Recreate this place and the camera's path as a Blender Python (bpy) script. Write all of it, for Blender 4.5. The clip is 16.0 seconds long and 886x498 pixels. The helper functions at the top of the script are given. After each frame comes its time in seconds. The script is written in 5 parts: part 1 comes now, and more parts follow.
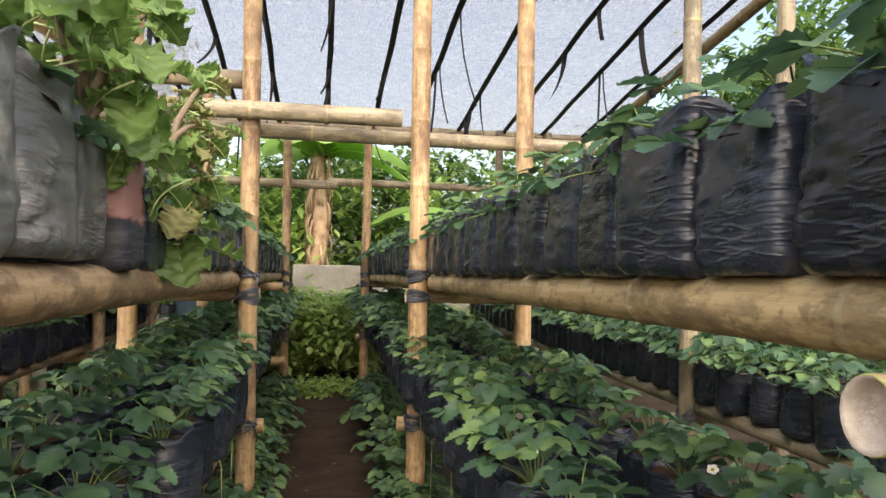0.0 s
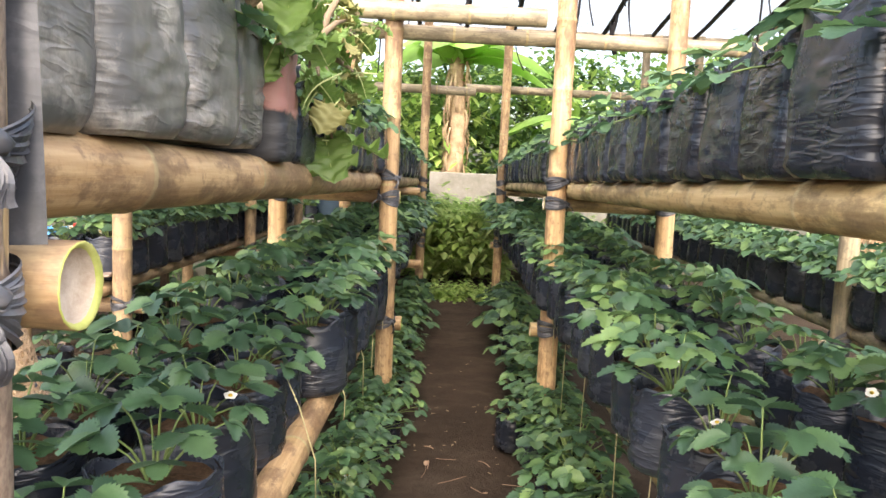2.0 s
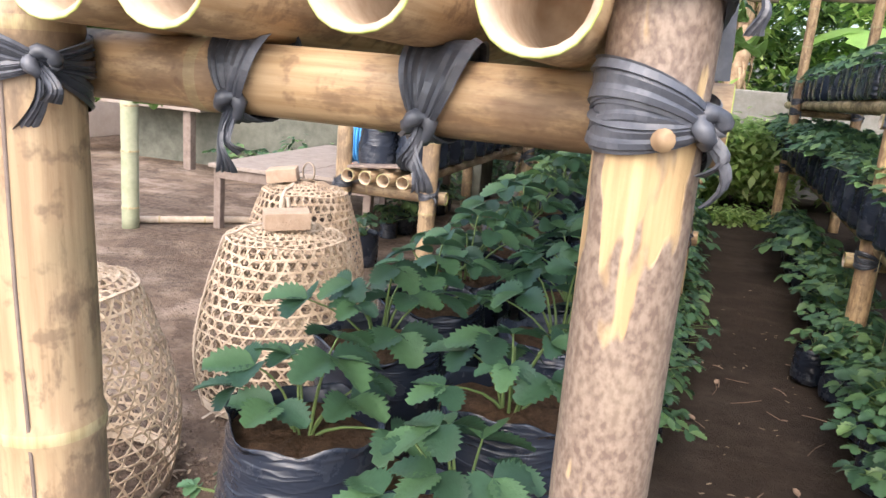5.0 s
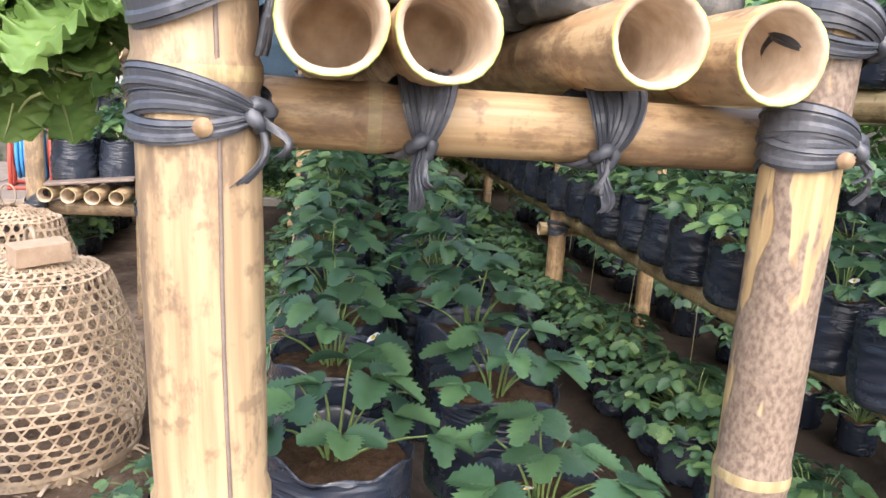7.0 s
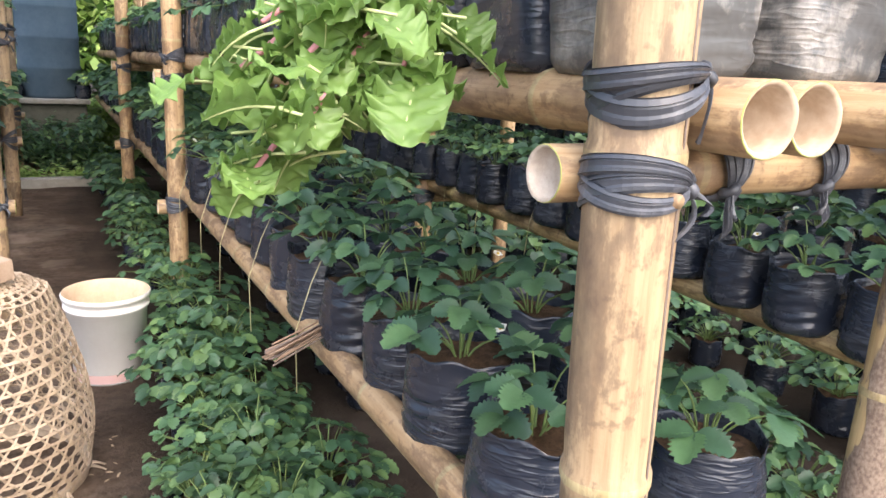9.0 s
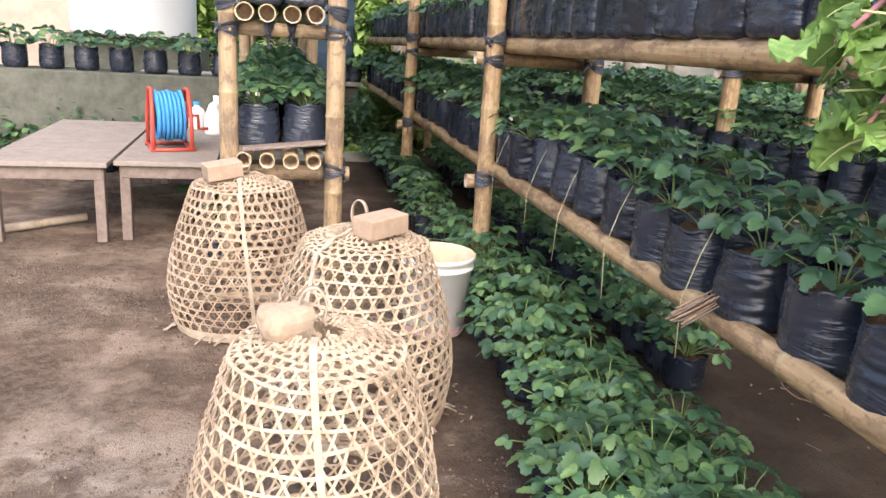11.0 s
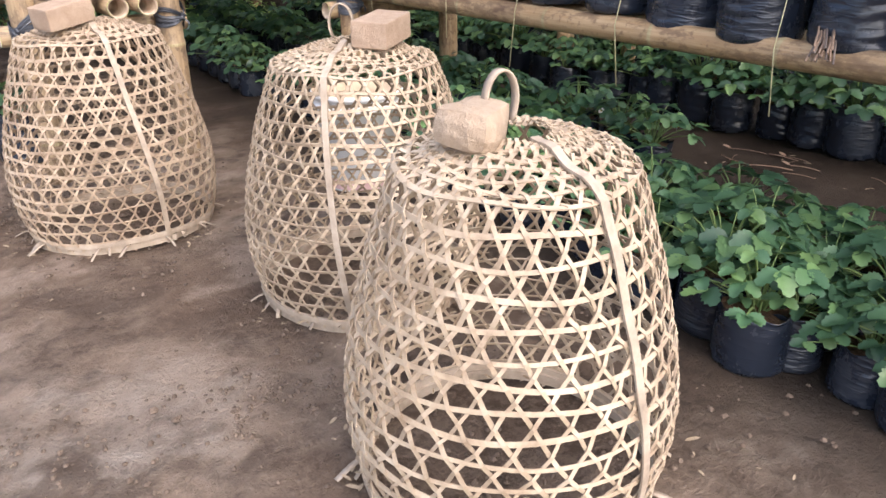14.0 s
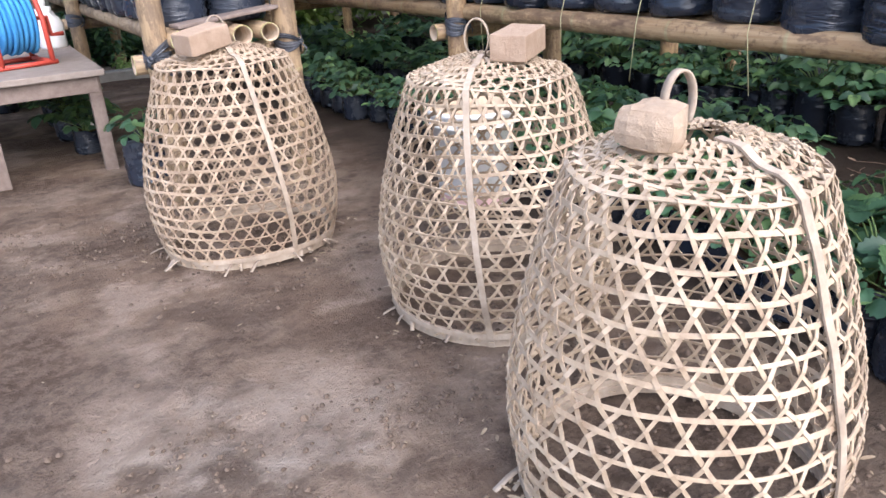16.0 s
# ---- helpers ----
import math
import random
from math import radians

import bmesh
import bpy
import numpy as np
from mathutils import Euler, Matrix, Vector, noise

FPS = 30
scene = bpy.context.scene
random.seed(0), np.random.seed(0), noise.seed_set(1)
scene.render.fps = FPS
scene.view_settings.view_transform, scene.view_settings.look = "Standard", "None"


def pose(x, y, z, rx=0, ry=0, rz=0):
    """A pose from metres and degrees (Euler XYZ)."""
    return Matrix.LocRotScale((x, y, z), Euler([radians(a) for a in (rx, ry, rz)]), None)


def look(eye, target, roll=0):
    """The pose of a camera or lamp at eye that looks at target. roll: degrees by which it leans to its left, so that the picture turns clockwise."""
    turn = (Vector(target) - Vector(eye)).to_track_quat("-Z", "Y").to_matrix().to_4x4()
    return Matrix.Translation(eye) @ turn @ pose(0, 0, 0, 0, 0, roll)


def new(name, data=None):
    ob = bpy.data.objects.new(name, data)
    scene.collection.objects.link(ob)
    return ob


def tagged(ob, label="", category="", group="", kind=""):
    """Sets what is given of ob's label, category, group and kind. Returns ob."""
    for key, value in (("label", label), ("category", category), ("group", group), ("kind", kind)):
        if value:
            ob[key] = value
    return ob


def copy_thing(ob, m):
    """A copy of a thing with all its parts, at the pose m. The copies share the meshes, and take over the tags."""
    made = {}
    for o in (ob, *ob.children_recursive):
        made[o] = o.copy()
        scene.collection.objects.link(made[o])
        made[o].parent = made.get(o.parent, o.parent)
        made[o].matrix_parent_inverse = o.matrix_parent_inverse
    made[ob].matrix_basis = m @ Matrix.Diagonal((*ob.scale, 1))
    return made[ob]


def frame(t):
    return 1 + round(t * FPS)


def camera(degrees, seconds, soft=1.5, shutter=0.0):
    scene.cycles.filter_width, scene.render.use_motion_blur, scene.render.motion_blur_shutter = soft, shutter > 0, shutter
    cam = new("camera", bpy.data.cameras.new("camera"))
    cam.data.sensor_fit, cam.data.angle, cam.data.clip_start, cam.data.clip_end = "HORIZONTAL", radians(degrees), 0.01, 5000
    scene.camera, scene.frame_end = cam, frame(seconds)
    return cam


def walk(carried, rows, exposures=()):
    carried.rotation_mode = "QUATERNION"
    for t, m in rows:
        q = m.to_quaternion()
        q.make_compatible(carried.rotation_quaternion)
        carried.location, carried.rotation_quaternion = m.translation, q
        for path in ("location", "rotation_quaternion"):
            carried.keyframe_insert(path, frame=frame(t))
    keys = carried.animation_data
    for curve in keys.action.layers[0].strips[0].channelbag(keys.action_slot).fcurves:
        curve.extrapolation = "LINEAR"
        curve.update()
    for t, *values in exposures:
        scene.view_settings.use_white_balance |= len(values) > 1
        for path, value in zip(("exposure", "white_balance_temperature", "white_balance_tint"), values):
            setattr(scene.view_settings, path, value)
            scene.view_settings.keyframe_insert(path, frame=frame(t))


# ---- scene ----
cam = camera(60.6, 16.0)
PATH = [
    (0, (0.324, -0.426, 1.316), (0.648, 1.547, 1.346), 1.1),
    (0.5, (0.306, -0.425, 1.312), (0.542, 1.561, 1.283), 1.6),
    (1, (0.305, -0.413, 1.311), (0.457, 1.58, 1.244), 2.0),
    (1.5, (0.307, -0.407, 1.303), (0.375, 1.588, 1.175), 2.2),
    (2, (0.305, -0.408, 1.291), (0.288, 1.58, 1.076), 2.6),
    (2.5, (0.296, -0.397, 1.29), (0.21, 1.585, 1.033), 2.7),
    (3, (0.273, -0.391, 1.284), (0.097, 1.579, 0.99), 3.4),
    (3.5, (0.22, -0.406, 1.26), (-0.103, 1.528, 0.865), 5.1),
    (4, (0.154, -0.445, 1.255), (-0.361, 1.423, 0.758), 6.7),
    (4.5, (0.093, -0.487, 1.245), (-0.536, 1.343, 0.74), 6.3),
    (5, (0.038, -0.492, 1.226), (-0.565, 1.356, 0.755), 4.7),
    (5.2, (0.004, -0.487, 1.22), (-0.567, 1.373, 0.756), 3.9),
    (7.3, (-0.538, -0.616, 1.242), (0.036, 1.255, 0.83), 3.9),
    (7.5, (-0.61, -0.558, 1.258), (0.14, 1.241, 0.809), 4.2),
    (8, (-0.756, -0.516, 1.297), (0.231, 1.161, 0.837), 4.4),
    (8.5, (-0.967, -0.554, 1.313), (0.046, 1.106, 0.843), 4.3),
    (9, (-1.078, -0.567, 1.323), (-0.162, 1.139, 0.82), 3.3),
    (9.5, (-1.114, -0.55, 1.316), (-0.368, 1.234, 0.803), 2.8),
    (10, (-1.23, -0.586, 1.313), (-0.701, 1.274, 0.8), 3.3),
    (10.2, (-1.31, -0.593, 1.31), (-0.897, 1.291, 0.78), 3.3),
    (12.3, (-1.918, -0.223, 1.147), (-1.275, 1.573, 0.544), 1.6),
    (12.5, (-1.958, -0.184, 1.139), (-1.265, 1.588, 0.524), 0.4),
    (13, (-2.038, -0.031, 1.105), (-1.23, 1.662, 0.409), -2.6),
    (13.5, (-2.144, 0.063, 1.063), (-1.188, 1.638, 0.285), -2.0),
    (14, (-2.23, 0.188, 0.941), (-1.161, 1.659, 0.108), -0.9),
    (14.5, (-2.271, 0.238, 0.885), (-1.204, 1.691, 0.019), -2.2),
    (15, (-2.314, 0.249, 0.899), (-1.312, 1.75, 0.037), -4.6),
    (15.5, (-2.332, 0.257, 0.905), (-1.378, 1.807, 0.076), -5.2),
    (16, (-2.359, 0.267, 0.914), (-1.433, 1.867, 0.15), -3.4),
]
walk(cam, [(t, look(eye, target, roll)) for t, eye, target, roll in PATH], [(0.0, 1.36, 7300, 12), (0.5, 1.88, 7300, 12), (1.0, 2.02, 7250, 12), (2.5, 2.3, 7100, 13), (5.0, 1.7, 6250, 13), (9.3, 1.75, 6350, 13), (12.5, 1.52, 6350, 14), (15.0, 1.38, 5850, 14), (16.0, 1.42, 5700, 14)])

# ---- world and light ----
SUN_ELEV, SUN_ROT = 44.0, 182.0
world = bpy.data.worlds.new("World")
scene.world = world
world.use_nodes = True
wn = world.node_tree.nodes
sky = wn.new("ShaderNodeTexSky")
sky.sky_type = "NISHITA"
sky.sun_disc = False
sky.sun_elevation = radians(SUN_ELEV)
sky.sun_rotation = radians(SUN_ROT)
sky.air_density, sky.dust_density, sky.ozone_density = 1.0, 4.0, 0.6
wn["Background"].inputs[1].default_value = 0.15
world.node_tree.links.new(sky.outputs[0], wn["Background"].inputs[0])
sun = new("sun", bpy.data.lights.new("sun", "SUN"))
sun.data.energy = 1.4
sun.data.angle = radians(125)
sun.data.color = (1.0, 0.97, 0.92)
az = radians(SUN_ROT)
sun_dir = Vector((math.sin(az) * math.cos(radians(SUN_ELEV)), math.cos(az) * math.cos(radians(SUN_ELEV)), math.sin(radians(SUN_ELEV))))
sun.matrix_world = look(sun_dir * 30, (0, 0, 0))


# ---- materials ----
def mat(name, base, rough=0.7, spec=0.4, metal=0.0):
    m = bpy.data.materials.new(name)
    m.use_nodes = True
    b = m.node_tree.nodes["Principled BSDF"]
    b.inputs["Base Color"].default_value = (*base, 1)
    b.inputs["Roughness"].default_value = rough
    b.inputs["Specular IOR Level"].default_value = spec
    b.inputs["Metallic"].default_value = metal
    return m, m.node_tree.nodes, m.node_tree.links, b


def noise_tex(n, l, scale, detail=4.0, coord="Object", stretch=(1, 1, 1), rough=0.6):
    tc = n.new("ShaderNodeTexCoord")
    mp = n.new("ShaderNodeMapping")
    mp.inputs["Scale"].default_value = stretch
    t = n.new("ShaderNodeTexNoise")
    t.inputs["Scale"].default_value = scale
    t.inputs["Detail"].default_value = detail
    t.inputs["Roughness"].default_value = rough
    l.new(tc.outputs[coord], mp.inputs[0])
    l.new(mp.outputs[0], t.inputs["Vector"])
    return t.outputs["Fac"]


def ramp(n, l, fac, stops):
    r = n.new("ShaderNodeValToRGB")
    els = r.color_ramp.elements
    while len(els) < len(stops):
        els.new(0.5)
    for e, (p, c) in zip(els, stops):
        e.position = p
        e.color = (*c, 1)
    l.new(fac, r.inputs[0])
    return r.outputs[0]


def mix(n, l, fac, a, b, mode="MIX"):
    m = n.new("ShaderNodeMix")
    m.data_type = "RGBA"
    m.blend_type = mode
    for sock, v in ((m.inputs[0], fac), (m.inputs[6], a), (m.inputs[7], b)):
        if isinstance(v, (int, float)):
            sock.default_value = v
        elif isinstance(v, tuple):
            sock.default_value = (*v, 1)
        else:
            l.new(v, sock)
    return m.outputs[2]


def bump(n, l, b, h, strength=0.3, dist=0.01):
    u = n.new("ShaderNodeBump")
    u.inputs["Strength"].default_value = strength
    u.inputs["Distance"].default_value = dist
    l.new(h, u.inputs["Height"])
    l.new(u.outputs[0], b.inputs["Normal"])


def obj_random(n):
    return n.new("ShaderNodeObjectInfo").outputs["Random"]


def vary_value(n, l, col, fac, lo, hi):
    hs = n.new("ShaderNodeHueSaturation")
    mr = n.new("ShaderNodeMapRange")
    mr.inputs[3].default_value, mr.inputs[4].default_value = lo, hi
    l.new(fac, mr.inputs[0])
    l.new(mr.outputs[0], hs.inputs["Value"])
    l.new(col, hs.inputs["Color"])
    return hs.outputs[0]


def make_bamboo(name, light, mid, dark, moss):
    """Bamboo culm: grain runs along local z."""
    m, n, l, b = mat(name, mid, 0.45, 0.45)
    grain = noise_tex(n, l, 6.0, 5, stretch=(14, 14, 0.7))
    col = ramp(n, l, grain, [(0.38, mid), (0.6, light)])
    blot = noise_tex(n, l, 5.0, 6, stretch=(2.2, 2.2, 0.9), rough=0.7)
    bf = ramp(n, l, blot, [(0.47, (0, 0, 0)), (0.53, (0.6, 0.6, 0.6)), (0.66, (0.95, 0.95, 0.95))])
    col = mix(n, l, bf, col, dark)
    scar = noise_tex(n, l, 2.3, 5, stretch=(1.6, 1.6, 0.5), rough=0.8)
    col = mix(n, l, ramp(n, l, scar, [(0.53, (0, 0, 0)), (0.6, (0.6, 0.6, 0.6))]), col, light)
    spot = noise_tex(n, l, 38.0, 3)
    sf = ramp(n, l, spot, [(0.58, (0, 0, 0)), (0.68, (0.6, 0.6, 0.6))])
    col = mix(n, l, sf, col, dark)
    mo = noise_tex(n, l, 3.2, 4)
    mf = ramp(n, l, mo, [(0.58, (0, 0, 0)), (0.75, (0.7, 0.7, 0.7))])
    col = mix(n, l, mf, col, moss)
    col = vary_value(n, l, col, obj_random(n), 0.82, 1.12)
    l.new(col, b.inputs["Base Color"])
    rr = ramp(n, l, blot, [(0.3, (0.36,) * 3), (0.7, (0.7,) * 3)])
    l.new(rr, b.inputs["Roughness"])
    bump(n, l, b, mix(n, l, 0.5, grain, spot), 0.5, 0.004)
    return m


M_BAMBOO = make_bamboo("bamboo_tan", (0.50, 0.355, 0.20), (0.365, 0.235, 0.12), (0.15, 0.09, 0.054), (0.34, 0.27, 0.12))
M_BAMBOO_PALE = make_bamboo("bamboo_pale", (0.44, 0.325, 0.195), (0.33, 0.23, 0.135), (0.14, 0.098, 0.067), (0.29, 0.24, 0.14))
def make_scarred():
    """Old culm whose grey-brown bark has flaked off in hard-edged tan patches."""
    m, n, l, b = mat("bamboo_scarred", (0.3, 0.2, 0.12), 0.5, 0.4)
    grain = noise_tex(n, l, 6.0, 5, stretch=(14, 14, 0.7))
    tan = ramp(n, l, grain, [(0.36, (0.37, 0.255, 0.13)), (0.62, (0.50, 0.375, 0.20))])
    worm = noise_tex(n, l, 210, 2, stretch=(1, 1, 0.7), rough=0.5)
    bark = ramp(n, l, worm, [(0.36, (0.14, 0.10, 0.077)), (0.5, (0.195, 0.147, 0.114)), (0.64, (0.25, 0.195, 0.15))])
    patch = noise_tex(n, l, 5.2, 4, stretch=(2.2, 2.2, 0.55), rough=0.55)
    pf = ramp(n, l, patch, [(0.548, (1, 1, 1)), (0.562, (0, 0, 0))])
    col = mix(n, l, pf, tan, bark)
    haze = noise_tex(n, l, 9, 5, stretch=(1.5, 1.5, 0.6))
    col = mix(n, l, ramp(n, l, haze, [(0.56, (0, 0, 0)), (0.7, (0.3,) * 3)]), col, (0.34, 0.275, 0.20))
    l.new(col, b.inputs["Base Color"])
    bump(n, l, b, mix(n, l, 0.4, pf, worm), 0.5, 0.003)
    return m


M_BAMBOO_SCAR = make_scarred()
M_BAMBOO_GREY = make_bamboo("bamboo_weathered", (0.36, 0.31, 0.215), (0.25, 0.205, 0.135), (0.12, 0.10, 0.075), (0.22, 0.24, 0.12))
M_BAMBOO_MOSS = make_bamboo("bamboo_mossy", (0.50, 0.38, 0.20), (0.36, 0.25, 0.12), (0.13, 0.09, 0.05), (0.20, 0.24, 0.06))


def make_cut():
    m, n, l, b = mat("bamboo_cut_end", (0.62, 0.52, 0.30), 0.85, 0.2)
    t = noise_tex(n, l, 60, 4)
    l.new(ramp(n, l, t, [(0.3, (0.27, 0.32, 0.075)), (0.7, (0.45, 0.47, 0.17))]), b.inputs["Base Color"])
    return m


def make_inner():
    m, n, l, b = mat("bamboo_inside", (0.52, 0.40, 0.28), 0.9, 0.15)
    t = noise_tex(n, l, 20, 4)
    l.new(ramp(n, l, t, [(0.3, (0.30, 0.215, 0.145)), (0.7, (0.56, 0.46, 0.35))]), b.inputs["Base Color"])
    return m


M_CUT, M_INNER = make_cut(), make_inner()
M_NODE = make_bamboo("bamboo_node", (0.50, 0.42, 0.24), (0.36, 0.28, 0.14), (0.20, 0.14, 0.08), (0.36, 0.36, 0.16))


def make_plastic(name, a, c, rough, dust, creased=0.95):
    m, n, l, b = mat(name, a, rough, 0.5)
    t = noise_tex(n, l, 9, 6, rough=0.7)
    d = ramp(n, l, t, [(0.5, (0, 0, 0)), (0.72, (dust,) * 3)])
    col = mix(n, l, d, a, c)
    col = vary_value(n, l, col, obj_random(n), 0.7, 1.35)
    l.new(col, b.inputs["Base Color"])
    l.new(ramp(n, l, t, [(0.35, (rough,) * 3), (0.75, (min(1, rough + 0.2),) * 3)]), b.inputs["Roughness"])
    # soft dents, and sharp level wrinkles of taut film in patches
    w = noise_tex(n, l, 9, 3, rough=0.5)
    w2 = noise_tex(n, l, 26, 2, stretch=(0.38, 0.38, 1.9), rough=0.5)
    ridge = ramp(n, l, w2, [(0.40, (0, 0, 0)), (0.5, (1, 1, 1)), (0.60, (0.1,) * 3)])
    where = ramp(n, l, noise_tex(n, l, 5, 2), [(0.42, (0.03,) * 3), (0.6, (0.24,) * 3)])
    bump(n, l, b, mix(n, l, where, w, ridge), creased * 0.5, 0.016)
    return m


M_BAG = make_plastic("black_polybag", (0.017, 0.022, 0.034), (0.11, 0.115, 0.125), 0.19, 0.3)
M_BAG_OLD = make_plastic("dusty_polybag", (0.095, 0.098, 0.10), (0.40, 0.38, 0.35), 0.3, 1.0, 0.8)
M_BAG_PINK = make_plastic("pink_polybag", (0.44, 0.21, 0.18), (0.5, 0.33, 0.25), 0.5, 0.6)
def two_tone(m, dark):
    """The lower part of the bag is black film: a torn, uneven line parts it from the pink."""
    n, l = m.node_tree.nodes, m.node_tree.links
    b = n["Principled BSDF"]
    col = b.inputs["Base Color"].links[0].from_socket
    tc, sx, ad = n.new("ShaderNodeTexCoord"), n.new("ShaderNodeSeparateXYZ"), n.new("ShaderNodeMath")
    ad.operation = "MULTIPLY_ADD"
    ad.inputs[1].default_value = 0.06
    l.new(tc.outputs["Object"], sx.inputs[0])
    l.new(noise_tex(n, l, 16, 3), ad.inputs[0])
    l.new(sx.outputs[2], ad.inputs[2])
    l.new(mix(n, l, ramp(n, l, ad.outputs[0], [(0.118, (0, 0, 0)), (0.124, (1, 1, 1))]), dark, col), b.inputs["Base Color"])


two_tone(M_BAG_PINK, (0.03, 0.033, 0.04))
M_TIE = make_plastic("black_plastic_strip", (0.045, 0.05, 0.062), (0.19, 0.195, 0.22), 0.32, 0.7, 0.3)


def make_soil(name, a, c, scale, dist):
    m, n, l, b = mat(name, a, 0.95, 0.15)
    t = noise_tex(n, l, scale, 8, rough=0.75)
    l.new(ramp(n, l, t, [(0.3, a), (0.7, c)]), b.inputs["Base Color"])
    bump(n, l, b, t, 0.9, dist)
    return m


M_PITH = make_soil("bamboo_pith", (0.36, 0.29, 0.23), (0.60, 0.54, 0.47), 45, 0.004)
M_SOIL = make_soil("potting_soil", (0.045, 0.026, 0.016), (0.20, 0.12, 0.07), 60, 0.02)


def make_ground():
    m, n, l, b = mat("packed_earth", (0.2, 0.15, 0.11), 0.95, 0.12)
    big = noise_tex(n, l, 1.1, 7, rough=0.7)
    col = ramp(n, l, big, [(0.34, (0.118, 0.082, 0.060)), (0.47, (0.200, 0.143, 0.103)), (0.56, (0.282, 0.215, 0.162)), (0.7, (0.40, 0.34, 0.285))])
    med = noise_tex(n, l, 5, 8, rough=0.72)
    col = mix(n, l, ramp(n, l, med, [(0.36, (0.6,) * 3), (0.49, (0, 0, 0))]), col, (0.088, 0.064, 0.049))
    scuff = noise_tex(n, l, 2.6, 7, stretch=(1.1, 1.5, 1), rough=0.6)
    col = mix(n, l, ramp(n, l, scuff, [(0.53, (0, 0, 0)), (0.60, (0.55,) * 3)]), col, (0.38, 0.298, 0.235))
    col = mix(n, l, ramp(n, l, scuff, [(0.38, (0.7,) * 3), (0.46, (0, 0, 0))]), col, (0.10, 0.072, 0.054))
    fine = noise_tex(n, l, 70, 5, rough=0.75)
    col = mix(n, l, ramp(n, l, fine, [(0.3, (0.6,) * 3), (0.42, (0, 0, 0))]), col, (0.08, 0.06, 0.047))
    col = mix(n, l, ramp(n, l, fine, [(0.64, (0, 0, 0)), (0.74, (0.6,) * 3)]), col, (0.40, 0.36, 0.31))
    crumb = noise_tex(n, l, 26, 6, rough=0.75)
    loose = ramp(n, l, noise_tex(n, l, 1.7, 5, rough=0.6), [(0.47, (0, 0, 0)), (0.56, (0.65,) * 3)])
    dark = mix(n, l, ramp(n, l, crumb, [(0.44, (1, 1, 1)), (0.54, (0, 0, 0))]), (0.17, 0.125, 0.095), (0.07, 0.05, 0.038))
    col = mix(n, l, loose, col, dark)
    # darker trodden soil of the garden aisles, east of the yard
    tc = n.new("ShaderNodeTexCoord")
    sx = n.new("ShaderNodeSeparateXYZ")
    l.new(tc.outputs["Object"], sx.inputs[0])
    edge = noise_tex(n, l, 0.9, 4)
    darker = []
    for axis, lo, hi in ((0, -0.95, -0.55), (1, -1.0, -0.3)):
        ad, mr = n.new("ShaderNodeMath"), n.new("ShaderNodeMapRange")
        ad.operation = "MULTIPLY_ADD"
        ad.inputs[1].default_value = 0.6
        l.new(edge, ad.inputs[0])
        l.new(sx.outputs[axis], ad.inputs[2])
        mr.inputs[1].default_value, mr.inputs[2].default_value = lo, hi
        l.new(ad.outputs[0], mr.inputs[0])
        darker.append(mr.outputs[0])
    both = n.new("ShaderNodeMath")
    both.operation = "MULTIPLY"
    l.new(darker[0], both.inputs[0])
    l.new(darker[1], both.inputs[1])
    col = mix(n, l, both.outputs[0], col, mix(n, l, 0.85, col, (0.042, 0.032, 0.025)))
    l.new(col, b.inputs["Base Color"])
    h = mix(n, l, 0.3, mix(n, l, mix(n, l, 0.7, (0.25,) * 3, loose), mix(n, l, 0.5, med, scuff), crumb), fine)
    bump(n, l, b, h, 1.0, 0.07)
    return m


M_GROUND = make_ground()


def make_leaf(name, dark, mid, lite, rough=0.5, trans=0.25, scale=30.0):
    m, n, l, b = mat(name, mid, rough, 0.5)
    geo = n.new("ShaderNodeNewGeometry")
    col = ramp(n, l, geo.outputs["Random Per Island"], [(0.0, dark), (0.55, mid), (0.97, lite)])
    t = noise_tex(n, l, scale, 4)
    col = vary_value(n, l, col, t, 0.65, 1.35)
    col = vary_value(n, l, col, obj_random(n), 0.8, 1.25)
    l.new(col, b.inputs["Base Color"])
    bump(n, l, b, t, 0.35, 0.006)
    tr = n.new("ShaderNodeBsdfTranslucent")
    hs = n.new("ShaderNodeHueSaturation")
    hs.inputs["Value"].default_value = 1.5
    l.new(col, hs.inputs["Color"])
    l.new(hs.outputs[0], tr.inputs[0])
    ms = n.new("ShaderNodeMixShader")
    ms.inputs[0].default_value = trans
    out = n["Material Output"]
    l.new(b.outputs[0], ms.inputs[1])
    l.new(tr.outputs[0], ms.inputs[2])
    l.new(ms.outputs[0], out.inputs[0])
    return m


M_LEAF = make_leaf("strawberry_leaf", (0.032, 0.074, 0.042), (0.060, 0.130, 0.062), (0.135, 0.225, 0.08), 0.42, 0.25)
M_KALE = make_leaf("frilly_mustard_leaf", (0.075, 0.15, 0.035), (0.13, 0.225, 0.055), (0.20, 0.30, 0.09), 0.45, 0.25, 22)
M_KALE_DRY = make_leaf("wilting_mustard_leaf", (0.15, 0.17, 0.05), (0.24, 0.24, 0.09), (0.30, 0.19, 0.10), 0.7, 0.2, 14)
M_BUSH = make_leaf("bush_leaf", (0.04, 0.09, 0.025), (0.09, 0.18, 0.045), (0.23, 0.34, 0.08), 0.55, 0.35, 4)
# lighter copy of the bush leaf, with sunlight put into its colour
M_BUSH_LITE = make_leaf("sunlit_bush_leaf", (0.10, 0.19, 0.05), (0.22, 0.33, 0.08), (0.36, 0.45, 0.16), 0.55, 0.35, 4)
